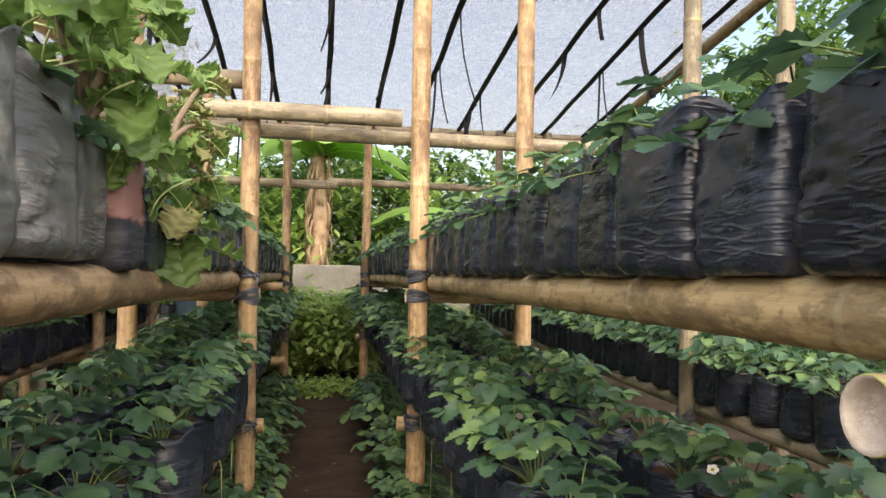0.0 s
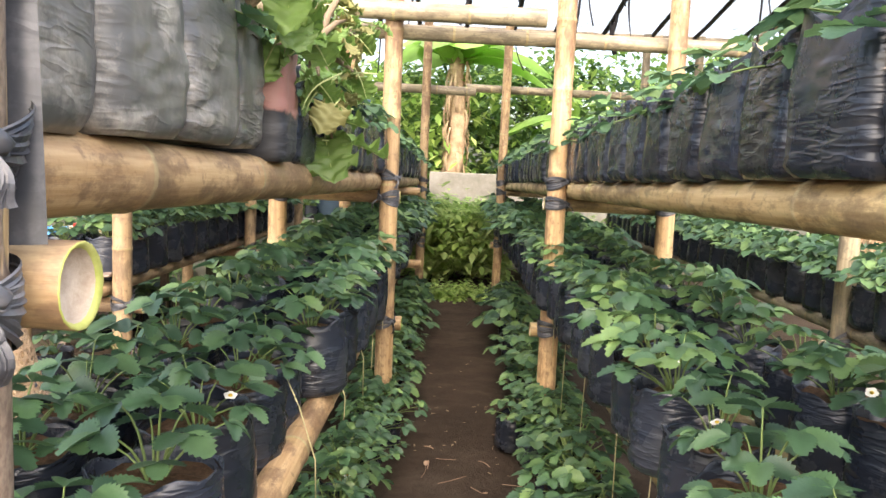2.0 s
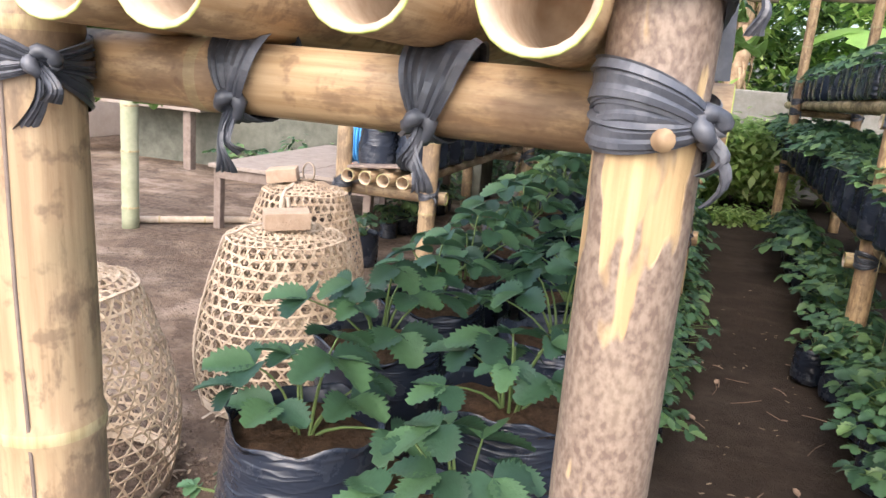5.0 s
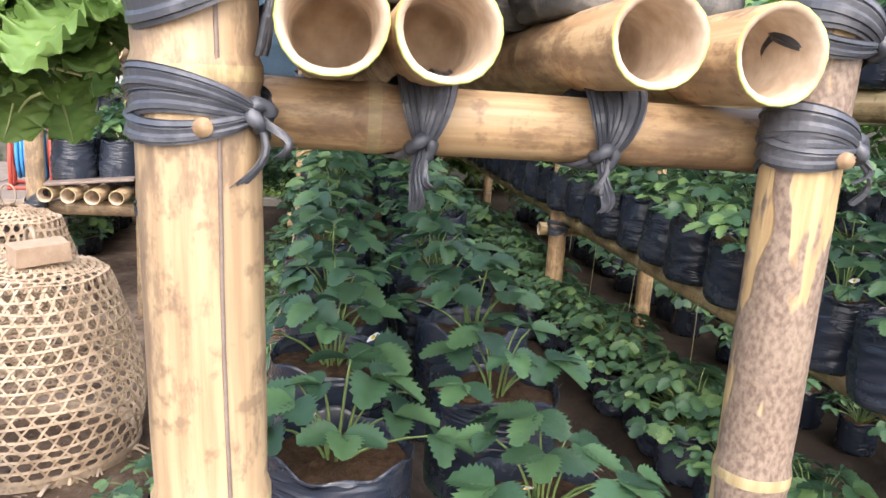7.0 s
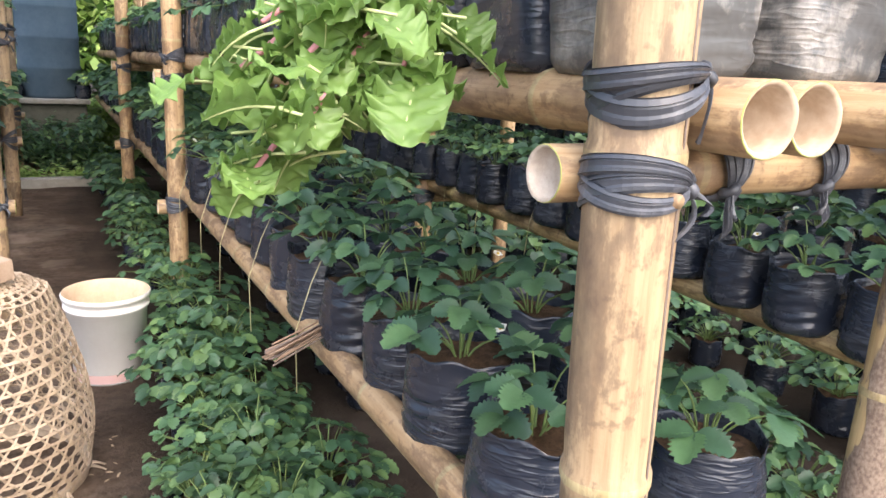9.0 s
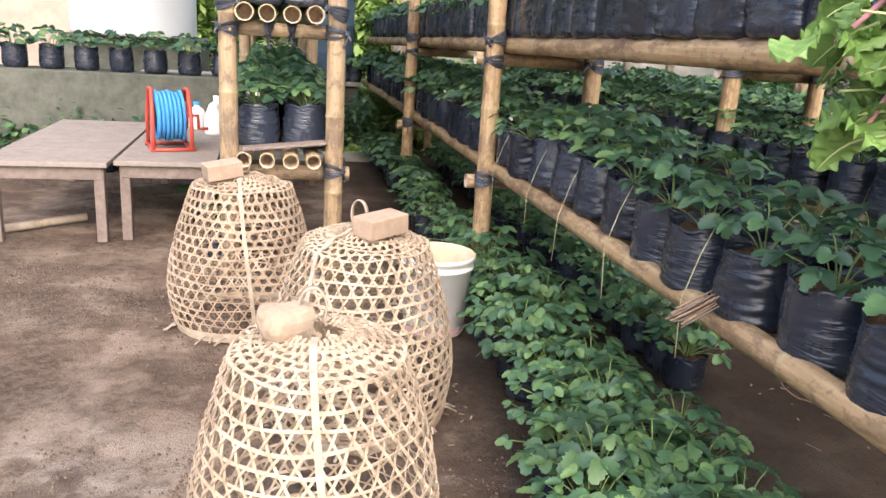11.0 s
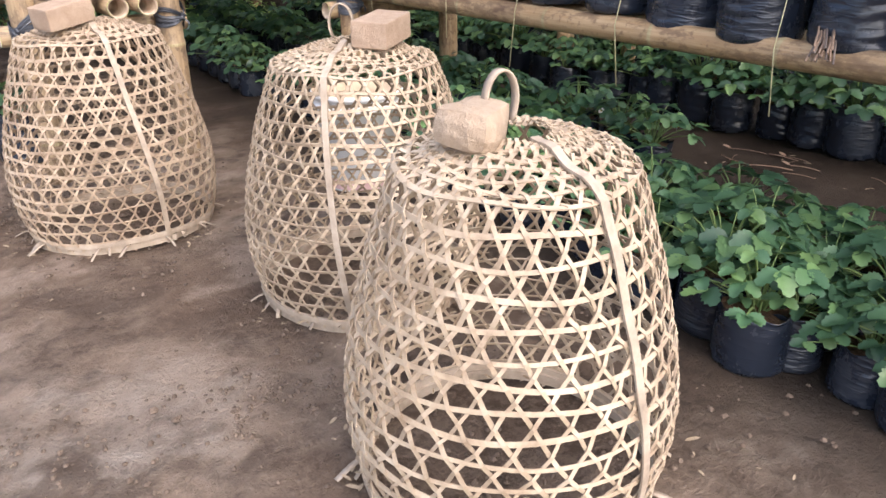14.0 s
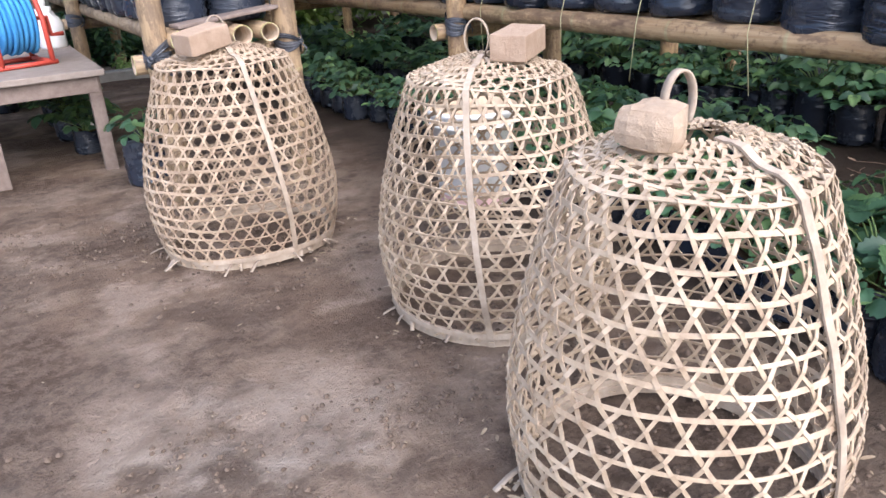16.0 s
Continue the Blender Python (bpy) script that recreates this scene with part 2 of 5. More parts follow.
# sunlight at the aisle's end is put into this weed and grass colour
M_WEED = make_leaf("weed_leaf_painted_sun", (0.17, 0.28, 0.08), (0.30, 0.42, 0.13), (0.42, 0.52, 0.22), 0.5, 0.4, 4)
M_BANANA = make_leaf("banana_leaf", (0.12, 0.24, 0.05), (0.22, 0.38, 0.09), (0.36, 0.50, 0.18), 0.45, 0.4, 5)
M_STEM, *_ = mat("green_stem", (0.13, 0.19, 0.06), 0.6)
M_STEM_PINK, *_ = mat("pink_stem", (0.45, 0.20, 0.22), 0.55)
M_STEM_WOOD = make_soil("woody_stem", (0.17, 0.13, 0.09), (0.30, 0.23, 0.16), 40, 0.004)
M_RIB, *_ = mat("pale_leaf_rib", (0.45, 0.52, 0.25), 0.5)
M_PETAL, *_ = mat("white_petal", (0.82, 0.82, 0.78), 0.6)
M_YELLOW, *_ = mat("flower_centre", (0.65, 0.45, 0.06), 0.7)


def make_strip(name, a, c, d):
    m, n, l, b = mat(name, a, 0.6, 0.35)
    t = noise_tex(n, l, 14, 5, rough=0.7)
    geo = n.new("ShaderNodeNewGeometry")
    col = ramp(n, l, t, [(0.3, d), (0.5, a), (0.72, c)])
    col = vary_value(n, l, col, geo.outputs["Random Per Island"], 0.75, 1.2)
    l.new(col, b.inputs["Base Color"])
    f = noise_tex(n, l, 160, 2)
    bump(n, l, b, f, 0.3, 0.002)
    return m


M_STRIP = make_strip("split_bamboo", (0.39, 0.305, 0.215), (0.50, 0.41, 0.31), (0.25, 0.18, 0.12))
M_STRIP_OLD = make_strip("split_bamboo_aged", (0.37, 0.28, 0.195), (0.47, 0.38, 0.28), (0.225, 0.16, 0.11))
M_STRAP = make_strip("bamboo_strap", (0.36, 0.29, 0.22), (0.46, 0.385, 0.31), (0.24, 0.19, 0.145))
M_BRICK = make_soil("weathered_brick", (0.34, 0.24, 0.17), (0.46, 0.35, 0.26), 22, 0.012)
M_STONE = make_soil("tuff_stone", (0.36, 0.27, 0.19), (0.50, 0.39, 0.29), 16, 0.015)
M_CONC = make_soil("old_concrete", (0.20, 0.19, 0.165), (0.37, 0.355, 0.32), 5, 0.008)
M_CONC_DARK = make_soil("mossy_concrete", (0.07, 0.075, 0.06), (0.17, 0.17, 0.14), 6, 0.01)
M_PLASTER = make_soil("dusty_plaster", (0.36, 0.29, 0.23), (0.50, 0.42, 0.35), 3, 0.005)
M_WOOD = make_soil("grey_board", (0.21, 0.172, 0.145), (0.32, 0.275, 0.24), 12, 0.004)
M_WOOD_DARK = make_soil("old_timber", (0.13, 0.10, 0.085), (0.26, 0.21, 0.18), 14, 0.004)
M_STRAW = make_soil("dry_leaf", (0.24, 0.18, 0.115), (0.42, 0.335, 0.235), 25, 0.003)
M_STICK = make_soil("dry_stick", (0.20, 0.13, 0.09), (0.36, 0.26, 0.19), 30, 0.002)
M_TRUNK = make_soil("banana_trunk", (0.20, 0.12, 0.07), (0.55, 0.42, 0.28), 7, 0.02)
M_BARK = make_soil("bark", (0.10, 0.08, 0.06), (0.22, 0.18, 0.14), 8, 0.02)
M_PAIL = make_soil("white_pail_plastic", (0.70, 0.69, 0.67), (0.80, 0.80, 0.79), 4, 0.001)
M_PAIL_IN = make_soil("stained_pail_inside", (0.45, 0.33, 0.22), (0.62, 0.50, 0.36), 8, 0.001)
M_PAIL_PINK, *_ = mat("pail_pink_band", (0.62, 0.42, 0.40), 0.5)
M_HOSE = make_soil("blue_hose", (0.05, 0.24, 0.56), (0.10, 0.36, 0.68), 6, 0.001)
M_RED, *_ = mat("red_reel", (0.50, 0.075, 0.05), 0.45)
M_TANK = make_soil("blue_grey_tank", (0.05, 0.085, 0.12), (0.09, 0.13, 0.17), 3, 0.001)
M_WHITE = make_soil("white_tank", (0.78, 0.78, 0.77), (0.83, 0.83, 0.82), 3, 0.001)
M_GREENPAINT = make_soil("faded_green_paint", (0.24, 0.27, 0.17), (0.38, 0.38, 0.27), 9, 0.003)
M_ROPE, *_ = mat("black_strap", (0.02, 0.02, 0.024), 0.7)
M_STRING, *_ = mat("pale_string", (0.42, 0.38, 0.22), 0.8)


def make_net():
    """Woven shade net: white and grey fibres, part of the light passes."""
    m, n, l, b = mat("shade_net", (0.7, 0.7, 0.72), 0.8, 0.1)
    f = noise_tex(n, l, 40, 4, stretch=(0.25, 3.5, 1), rough=0.75)
    g = noise_tex(n, l, 40, 4, stretch=(3.0, 0.35, 1), rough=0.75)
    fg = mix(n, l, 0.5, f, g)
    col = ramp(n, l, fg, [(0.42, (0.18, 0.19, 0.21)), (0.5, (0.36, 0.37, 0.40)), (0.58, (0.52, 0.52, 0.54))])
    l.new(col, b.inputs["Base Color"])
    tr = n.new("ShaderNodeBsdfTranslucent")
    l.new(col, tr.inputs[0])
    tp = n.new("ShaderNodeBsdfTransparent")
    m1, m2 = n.new("ShaderNodeMixShader"), n.new("ShaderNodeMixShader")
    m1.inputs[0].default_value = 0.65
    l.new(b.outputs[0], m1.inputs[1])
    l.new(tr.outputs[0], m1.inputs[2])
    hole = ramp(n, l, fg, [(0.42, (0.4,) * 3), (0.58, (0.14,) * 3)])
    l.new(hole, m2.inputs[0])
    l.new(m1.outputs[0], m2.inputs[1])
    l.new(tp.outputs[0], m2.inputs[2])
    l.new(m2.outputs[0], n["Material Output"].inputs[0])
    return m


M_NET = make_net()


# ---- geometry helpers ----
class Geo:
    """Vertices and faces of one mesh in the making; every face has a material slot."""

    def __init__(self):
        self.v, self.f, self.s = [], [], []

    def add(self, vs, fs, slot=0):
        k = len(self.v)
        self.v.extend(vs)
        for f in fs:
            self.f.append(tuple(i + k for i in f))
            self.s.append(slot)

    def mesh(self, name, mats, smooth=True):
        me = bpy.data.meshes.new(name)
        me.from_pydata([tuple(p) for p in self.v], [], self.f)
        for m in mats:
            me.materials.append(m)
        me.polygons.foreach_set("material_index", self.s)
        me.polygons.foreach_set("use_smooth", [smooth] * len(self.f))
        me.update()
        return me


def part(name, geo, mats, parent=None, label="", smooth=True):
    """Links a Geo as one mesh object, under a thing or a part if one is given."""
    me = geo if isinstance(geo, bpy.types.Mesh) else geo.mesh(name, mats if isinstance(mats, (list, tuple)) else [mats], smooth)
    ob = new(name, me)
    ob.parent = parent
    if label:
        ob["label"] = label
    return ob


def empty(name, label, category, group="", kind="", at=None):
    e = new(name)
    e.empty_display_size = 0.1
    if at is not None:
        e.matrix_basis = at
    return tagged(e, label, category, group, kind)


def frames_along(pts):
    """An upright-free frame (two normals) for each point of a line."""
    out = []
    ref = None
    for i, p in enumerate(pts):
        a, b = pts[max(0, i - 1)], pts[min(len(pts) - 1, i + 1)]
        t = (b - a).normalized()
        if ref is None:
            ref = Vector((0, 0, 1)) if abs(t.z) < 0.9 else Vector((1, 0, 0))
        u = (ref - t * ref.dot(t)).normalized()
        ref = u
        out.append((u, t.cross(u)))
    return out


def tube(geo, pts, radii, n=10, cap=True, slot=0):
    pts = [Vector(p) for p in pts]
    if isinstance(radii, (int, float)):
        radii = [radii] * len(pts)
    vs, fs = [], []
    for p, r, (u, w) in zip(pts, radii, frames_along(pts)):
        for k in range(n):
            a = 2 * math.pi * k / n
            vs.append(p + (u * math.cos(a) + w * math.sin(a)) * r)
    for i in range(len(pts) - 1):
        for k in range(n):
            fs.append((i * n + k, i * n + (k + 1) % n, (i + 1) * n + (k + 1) % n, (i + 1) * n + k))
    if cap:
        fs.append(tuple(range(n - 1, -1, -1)))
        fs.append(tuple((len(pts) - 1) * n + k for k in range(n)))
    geo.add(vs, fs, slot)


def ribbon(geo, pts, outs, width, thick, slot=0):
    """A flat strip along pts; outs are the directions its broad face looks to."""
    vs, fs = [], []
    m = len(pts)
    for i in range(m):
        a, b = pts[max(0, i - 1)], pts[min(m - 1, i + 1)]
        t = (b - a).normalized()
        o = outs[i]
        s = t.cross(o).normalized() * (width / 2)
        h = o.normalized() * (thick / 2)
        vs += [pts[i] + s + h, pts[i] - s + h, pts[i] - s - h, pts[i] + s - h]
    for i in range(m - 1):
        for k in range(4):
            fs.append((i * 4 + k, i * 4 + (k + 1) % 4, i * 4 + 4 + (k + 1) % 4, i * 4 + 4 + k))
    fs += [(3, 2, 1, 0), (m * 4 - 4, m * 4 - 3, m * 4 - 2, m * 4 - 1)]
    geo.add(vs, fs, slot)


def box(geo, c, s, bevel=0.0, slot=0, jitter=0.0, rng=random):
    """A box with chamfered edges, centred at c, of size s."""
    bm = bmesh.new()
    bmesh.ops.create_cube(bm, size=1)
    bmesh.ops.scale(bm, vec=s, verts=bm.verts)
    if bevel:
        bmesh.ops.bevel(bm, geom=bm.edges[:], offset=bevel, segments=2, profile=0.5, affect="EDGES")
    bm.verts.index_update()
    vs = [v.co + Vector(c) + Vector([rng.uniform(-jitter, jitter) for _ in range(3)]) for v in bm.verts]
    geo.add(vs, [tuple(v.index for v in f.verts) for f in bm.faces], slot)
    bm.free()


def lathe(geo, prof, n=24, slot=0, wob=None):
    """Turns a profile of (radius, height) round z. wob(angle, i) scales the radius."""
    vs, fs = [], []
    for i, (r, z) in enumerate(prof):
        for k in range(n):
            a = 2 * math.pi * k / n
            q = r * (wob(a, i) if wob else 1)
            vs.append(Vector((q * math.cos(a), q * math.sin(a), z)))
    for i in range(len(prof) - 1):
        for k in range(n):
            fs.append((i * n + k, i * n + (k + 1) % n, (i + 1) * n + (k + 1) % n, (i + 1) * n + k))
    geo.add(vs, fs, slot)


def culm(name, p0, p1, r, parent, material, rng, label="", open_ends=True, bend=0.0, segs=18, node_gap=0.33, first=None, plug=False):
    """A bamboo culm from p0 to p1: swollen nodes, a hollow at both ends. Local z runs along it."""
    p0, p1 = Vector(p0), Vector(p1)
    d = p1 - p0
    length = d.length
    g = Geo()
    zs = [0.0]
    nodes = []
    z = rng.uniform(0.4, 0.95) * node_gap if first is None else first
    while z < length - 0.05:
        nodes.append(z)
        zs += [z - 0.05, z - 0.014, z - 0.006, z, z + 0.006, z + 0.016, z + 0.06]
        z += node_gap * rng.uniform(0.85, 1.15)
    zs = sorted(q for q in zs if 0 <= q < length) + [length]
    taper = rng.uniform(0.0, 0.05)
    prof = []
    for q in zs:
        k = 1 - taper * q / max(length, 0.01)
        for nz in nodes:
            w = abs(q - nz)
            if w < 0.02:
                k += 0.05 if w < 0.007 else (-0.02 if q > nz else 0.0)
        prof.append((r * k, q))
    ph = rng.uniform(0, 6)
    vs, fs, sl = [], [], []
    wall = 0.84
    deep = 0.155 if not plug else 0.012
    rows = []
    if open_ends:
        rows += [(prof[0][0] * wall * 0.2, deep + 0.005, 2), (prof[0][0] * wall, deep, 2), (prof[0][0] * wall, 0.003, 2), (prof[0][0] * 0.97, -0.001, 1)]
    rows += [(a, q, 0) for a, q in prof]
    if open_ends:
        e = prof[-1][0]
        rows += [(e * 0.97, length + 0.001, 1), (e * wall, length - 0.003, 1), (e * wall, length - deep, 2), (e * wall * 0.2, length - deep - 0.005, 2)]
    for a, q, s in rows:
        off = math.sin(math.pi * min(1, max(0, q / length))) * bend
        for k in range(segs):
            th = 2 * math.pi * k / segs
            rr = a * (1 + 0.018 * math.sin(2 * th + ph) + 0.01 * math.sin(5 * th + q * 3))
            vs.append(Vector((rr * math.cos(th) + off * math.cos(ph), rr * math.sin(th) + off * math.sin(ph), q)))
    for i in range(len(rows) - 1):
        s = 0
        if rows[i][2] == 2 or rows[i + 1][2] == 2:
            s = 2
        elif rows[i][2] == 1 or rows[i + 1][2] == 1:
            s = 1
        elif any(abs((rows[i][1] + rows[i + 1][1]) / 2 - q) < 0.004 for q in nodes):
            s = 3
        for k in range(segs):
            fs.append((i * segs + k, i * segs + (k + 1) % segs, (i + 1) * segs + (k + 1) % segs, (i + 1) * segs + k))
            sl.append(s)
    fs.append(tuple(range(segs - 1, -1, -1)))
    sl.append(2 if open_ends else 1)
    fs.append(tuple((len(rows) - 1) * segs + k for k in range(segs)))
    sl.append(2 if open_ends else 1)
    g.v, g.f, g.s = vs, fs, sl
    ob = part(name, g, [material, M_CUT, M_PITH if plug else M_INNER, M_NODE], parent, label)
    ob.matrix_basis = Matrix.Translation(p0) @ d.to_track_quat("Z", "Y").to_matrix().to_4x4()
    return ob


def film(geo, pts, outs, width, pleat=0.0016, cols=6):
    """A limp strip of pleated plastic film along pts, its face looking to outs. width: one number, or one for each point."""
    vs, fs = [], []
    m = len(pts)
    for i in range(m):
        a, c = pts[max(0, i - 1)], pts[min(m - 1, i + 1)]
        t = (c - a).normalized()
        s = t.cross(outs[i]).normalized()
        wd = width if isinstance(width, (int, float)) else width[i]
        for k in range(cols):
            q = k / (cols - 1) - 0.5
            q += 0.05 * math.sin(k * 4.1)
            lift = pleat * math.sin(k * 2.3 + 0.9 * math.sin(k * 5.7) + 0.16 * i * math.sin(k * 1.9)) * 1.5
            vs.append(pts[i] + s * wd * q + outs[i] * (lift - abs(q) * 0.003))
    for i in range(m - 1):
        for k in range(cols - 1):
            fs.append((i * cols + k, i * cols + k + 1, (i + 1) * cols + k + 1, (i + 1) * cols + k))
    geo.add(vs, fs)


def tie(parent, c, axis, r, rng, wraps=5, spread=0.05, tails=2, tilt=0.35, label="", name="tie"):
    """Bands of pleated black film round a culm at c that fan out and gather in one knot, with loose ends."""
    axis = Vector(axis).normalized()
    c = Vector(c)
    t = None
    front = Vector((rng.choice((-1, 1)) * rng.uniform(0.5, 1.5), -0.6, -0.5 if abs(axis.z) < 0.5 else 0))
    u = (front - axis * front.dot(axis)).normalized()
    w = axis.cross(u)
    fan = max(0.02, spread * 1.6)
    for j in range(wraps):
        q = (j + 0.5) / wraps * 2 - 1
        lean = (1 if j % 2 else -1) * rng.uniform(0.3, 1.0) * tilt * r
        base = rng.uniform(0.022, 0.036)
        ph = rng.uniform(-0.5, 0.5)
        pts, outs, wid = [], [], []
        for i in range(33):
            a = 2 * math.pi * i / 32
            o = u * math.cos(a) + w * math.sin(a)
            gather = math.sin(a / 2) ** 0.8
            rr = r + 0.0045 + 0.0012 * j + 0.004 * (1 - gather)
            cross = math.cos(a / 2) * fan * 0.5 * (1 if j % 2 else -1) * gather
            pts.append(c + o * rr + axis * (q * fan * gather * (1 + 0.2 * math.sin(a + ph)) + cross + lean * math.sin(a)))
            outs.append(o)
            wid.append(base * (0.4 + 0.6 * gather))
        g = Geo()
        film(g, pts, outs, wid, 0.0010, 11)
        if t is None:
            t = part(name, g, M_TIE, parent, label, smooth=False)
        else:
            part("band", g, M_TIE, t, smooth=False)
    k = Geo()
    kp = c + u * (r + 0.009)
    loop = [kp + axis * 0.009 * math.sin(b) + w * 0.010 * math.cos(b) + u * 0.004 * math.sin(2 * b) for b in [2 * math.pi * i / 14 for i in range(15)]]
    tube(k, loop, [0.006 + 0.0015 * math.sin(i * 1.9) for i in range(15)], 7)
    part("knot", k, M_TIE, t)
    for _ in range(tails):
        pts, outs, wid = [], [], []
        ln = rng.uniform(0.03, 0.07)
        sway = Vector((rng.uniform(-0.6, 0.6), rng.uniform(-0.3, 0.1), -1)).normalized()
        ph = rng.uniform(0, 6)
        for i in range(9):
            q = i / 8
            pts.append(kp + sway * ln * q + u * 0.012 * math.sin(q * 3) + Vector((0.004 * math.sin(q * 5 + ph), 0, 0)))
            outs.append((u + Vector((0.4 * math.sin(q * 4 + ph), 0, 0))).normalized())
            wid.append(0.006 + 0.012 * q)
        g = Geo()
        film(g, pts, outs, wid, 0.0014, 9)
        part("strip_end", g, M_TIE, t, smooth=False)
    return t


# ---- plants ----
def leaflet(geo, base, d, up, length, width, rng, slot=0, teeth=6, fold=0.25, droop=0.25):
    """One rounded, toothed leaflet, folded along its midrib and quilted between its side veins."""
    d = d.normalized()
    side = d.cross(up).normalized()
    nrm = side.cross(d).normalized()

    def at(t, s, lift=0.0):
        y = length * t
        return base + d * y + side * s + nrm * (abs(s) * fold - droop * length * t * t + lift)

    def half(t):
        return math.sqrt(max(0.0, 1 - (2 * t ** 0.9 - 1) ** 2)) ** 1.15 * width / 2

    if teeth <= 2:
        vs = [at(0, 0), at(0.5, 0), at(1, 0)]
        fs = []
        for sg in (-1, 1):
            k = len(vs)
            vs += [at(t, sg * half(t)) for t in (0.22, 0.5, 0.8)]
            ring = [0, k, k + 1, k + 2, 2]
            fs += [(1, a, b) if sg > 0 else (1, b, a) for a, b in zip(ring, ring[1:])]
        geo.add(vs, fs, slot)
        return
    cnt = teeth * 2 - 1
    ts = [(i + 1) / (cnt + 1) for i in range(cnt)]
    vs = [at(0, 0)] + [at(t, 0) for t in ts] + [at(1, 0)]
    fs = []
    for sg in (-1, 1):
        k = len(vs)
        for i, t in enumerate(ts):
            tooth = i % 2 == 0
            hw = half(t)
            lift = (0.022 if tooth else -0.016) * length
            vs.append(at(min(1.0, t + 0.02), sg * hw * 0.55, lift))
            vs.append(at(min(0.995, t + (0.05 if tooth else -0.01)), sg * hw * (1.05 if tooth else 0.80)))
        for i in range(cnt - 1):
            a, b = k + 2 * i, k + 2 * i + 2
            m0, m1 = 1 + i, 2 + i
            for f in ((m0, a, b, m1), (a, a + 1, b + 1, b)):
                fs.append(f if sg > 0 else f[::-1])
        e = k + 2 * (cnt - 1)
        for f in ((0, k, 1), (0, k + 1, k), (cnt, e, cnt + 1), (e, e + 1, cnt + 1)):
            fs.append(f if sg > 0 else f[::-1])
    geo.add(vs, fs, slot)


def trifoliate(geo, tip, d, up, size, rng, teeth=6):
    side = d.cross(up).normalized()
    up = (up + Vector((rng.uniform(-0.3, 0.3), rng.uniform(-0.3, 0.3), 0))).normalized()
    fold, dr = rng.uniform(0.12, 0.5), rng.uniform(0.05, 0.45)
    leaflet(geo, tip, d, up, size, size * 0.8, rng, 0, teeth, fold, dr)
    for sg in (-1, 1):
        leaflet(geo, tip, d * 0.35 + side * sg, up, size * 0.92, size * 0.76, rng, 0, teeth, fold, dr)


def strawberry_foliage(seed, leaves, spread, height, size, teeth, hang=0.0):
    """The leaves of one strawberry plant, each with its stalk: slot 0 blade, slot 1 stalk."""
    rng = random.Random(seed)
    out = []
    for i in range(leaves):
        a = i * 2.4 + rng.uniform(-0.4, 0.4)
        q = (i + 0.5) / leaves
        reach = spread * (0.25 + 0.8 * q) * rng.uniform(0.8, 1.15)
        h = height * (1.15 - 0.75 * q) * rng.uniform(0.8, 1.15) - hang * q * q
        d = Vector((math.cos(a), math.sin(a), 0))
        p0 = d * 0.012
        p3 = d * reach + Vector((0, 0, h))
        p1 = d * reach * 0.35 + Vector((0, 0, max(h, 0.03) * 0.75))
        g = Geo()
        ts = (0, 0.25, 0.5, 0.75, 1) if teeth > 2 else (0, 0.5, 1)
        pts = [p0 * (1 - t) ** 2 + p1 * 2 * t * (1 - t) + p3 * t * t for t in ts]
        tube(g, pts, [0.0028 - 0.0013 * t for t in ts], 4 if teeth > 2 else 3, False, 1)
        dd = (d + Vector((0, 0, rng.uniform(-0.35, 0.1)))).normalized()
        up = (Vector((0, 0, 1)) + d * rng.uniform(0.0, 0.6)).normalized()
        trifoliate(g, p3, dd, up, size * rng.uniform(0.7, 1.2), rng, teeth)
        out.append(g)
    return out


def joined(geos):
    g = Geo()
    for h in geos:
        k = len(g.v)
        g.v += h.v
        g.f += [tuple(i + k for i in f) for f in h.f]
        g.s += h.s
    return g


def flower(parent, at, rng):
    g = Geo()
    for k in range(5):
        a = k * 1.2566
        d = Vector((math.cos(a), math.sin(a), 0.15))
        leaflet(g, Vector((0, 0, 0)), d, Vector((0, 0, 1)), 0.014, 0.014, rng, 0, 2, 0.1, 0.0)
    c = Geo()
    lathe(c, [(0.0001, 0.005), (0.004, 0.003), (0.004, 0)], 8)
    f = part("flower", g, M_PETAL, parent, "small white five-petalled flower")
    part("centre", c, M_YELLOW, f)
    f.matrix_basis = Matrix.Translation(at) @ pose(0, 0, 0, rng.uniform(20, 70), 0, rng.uniform(0, 360))
    return f


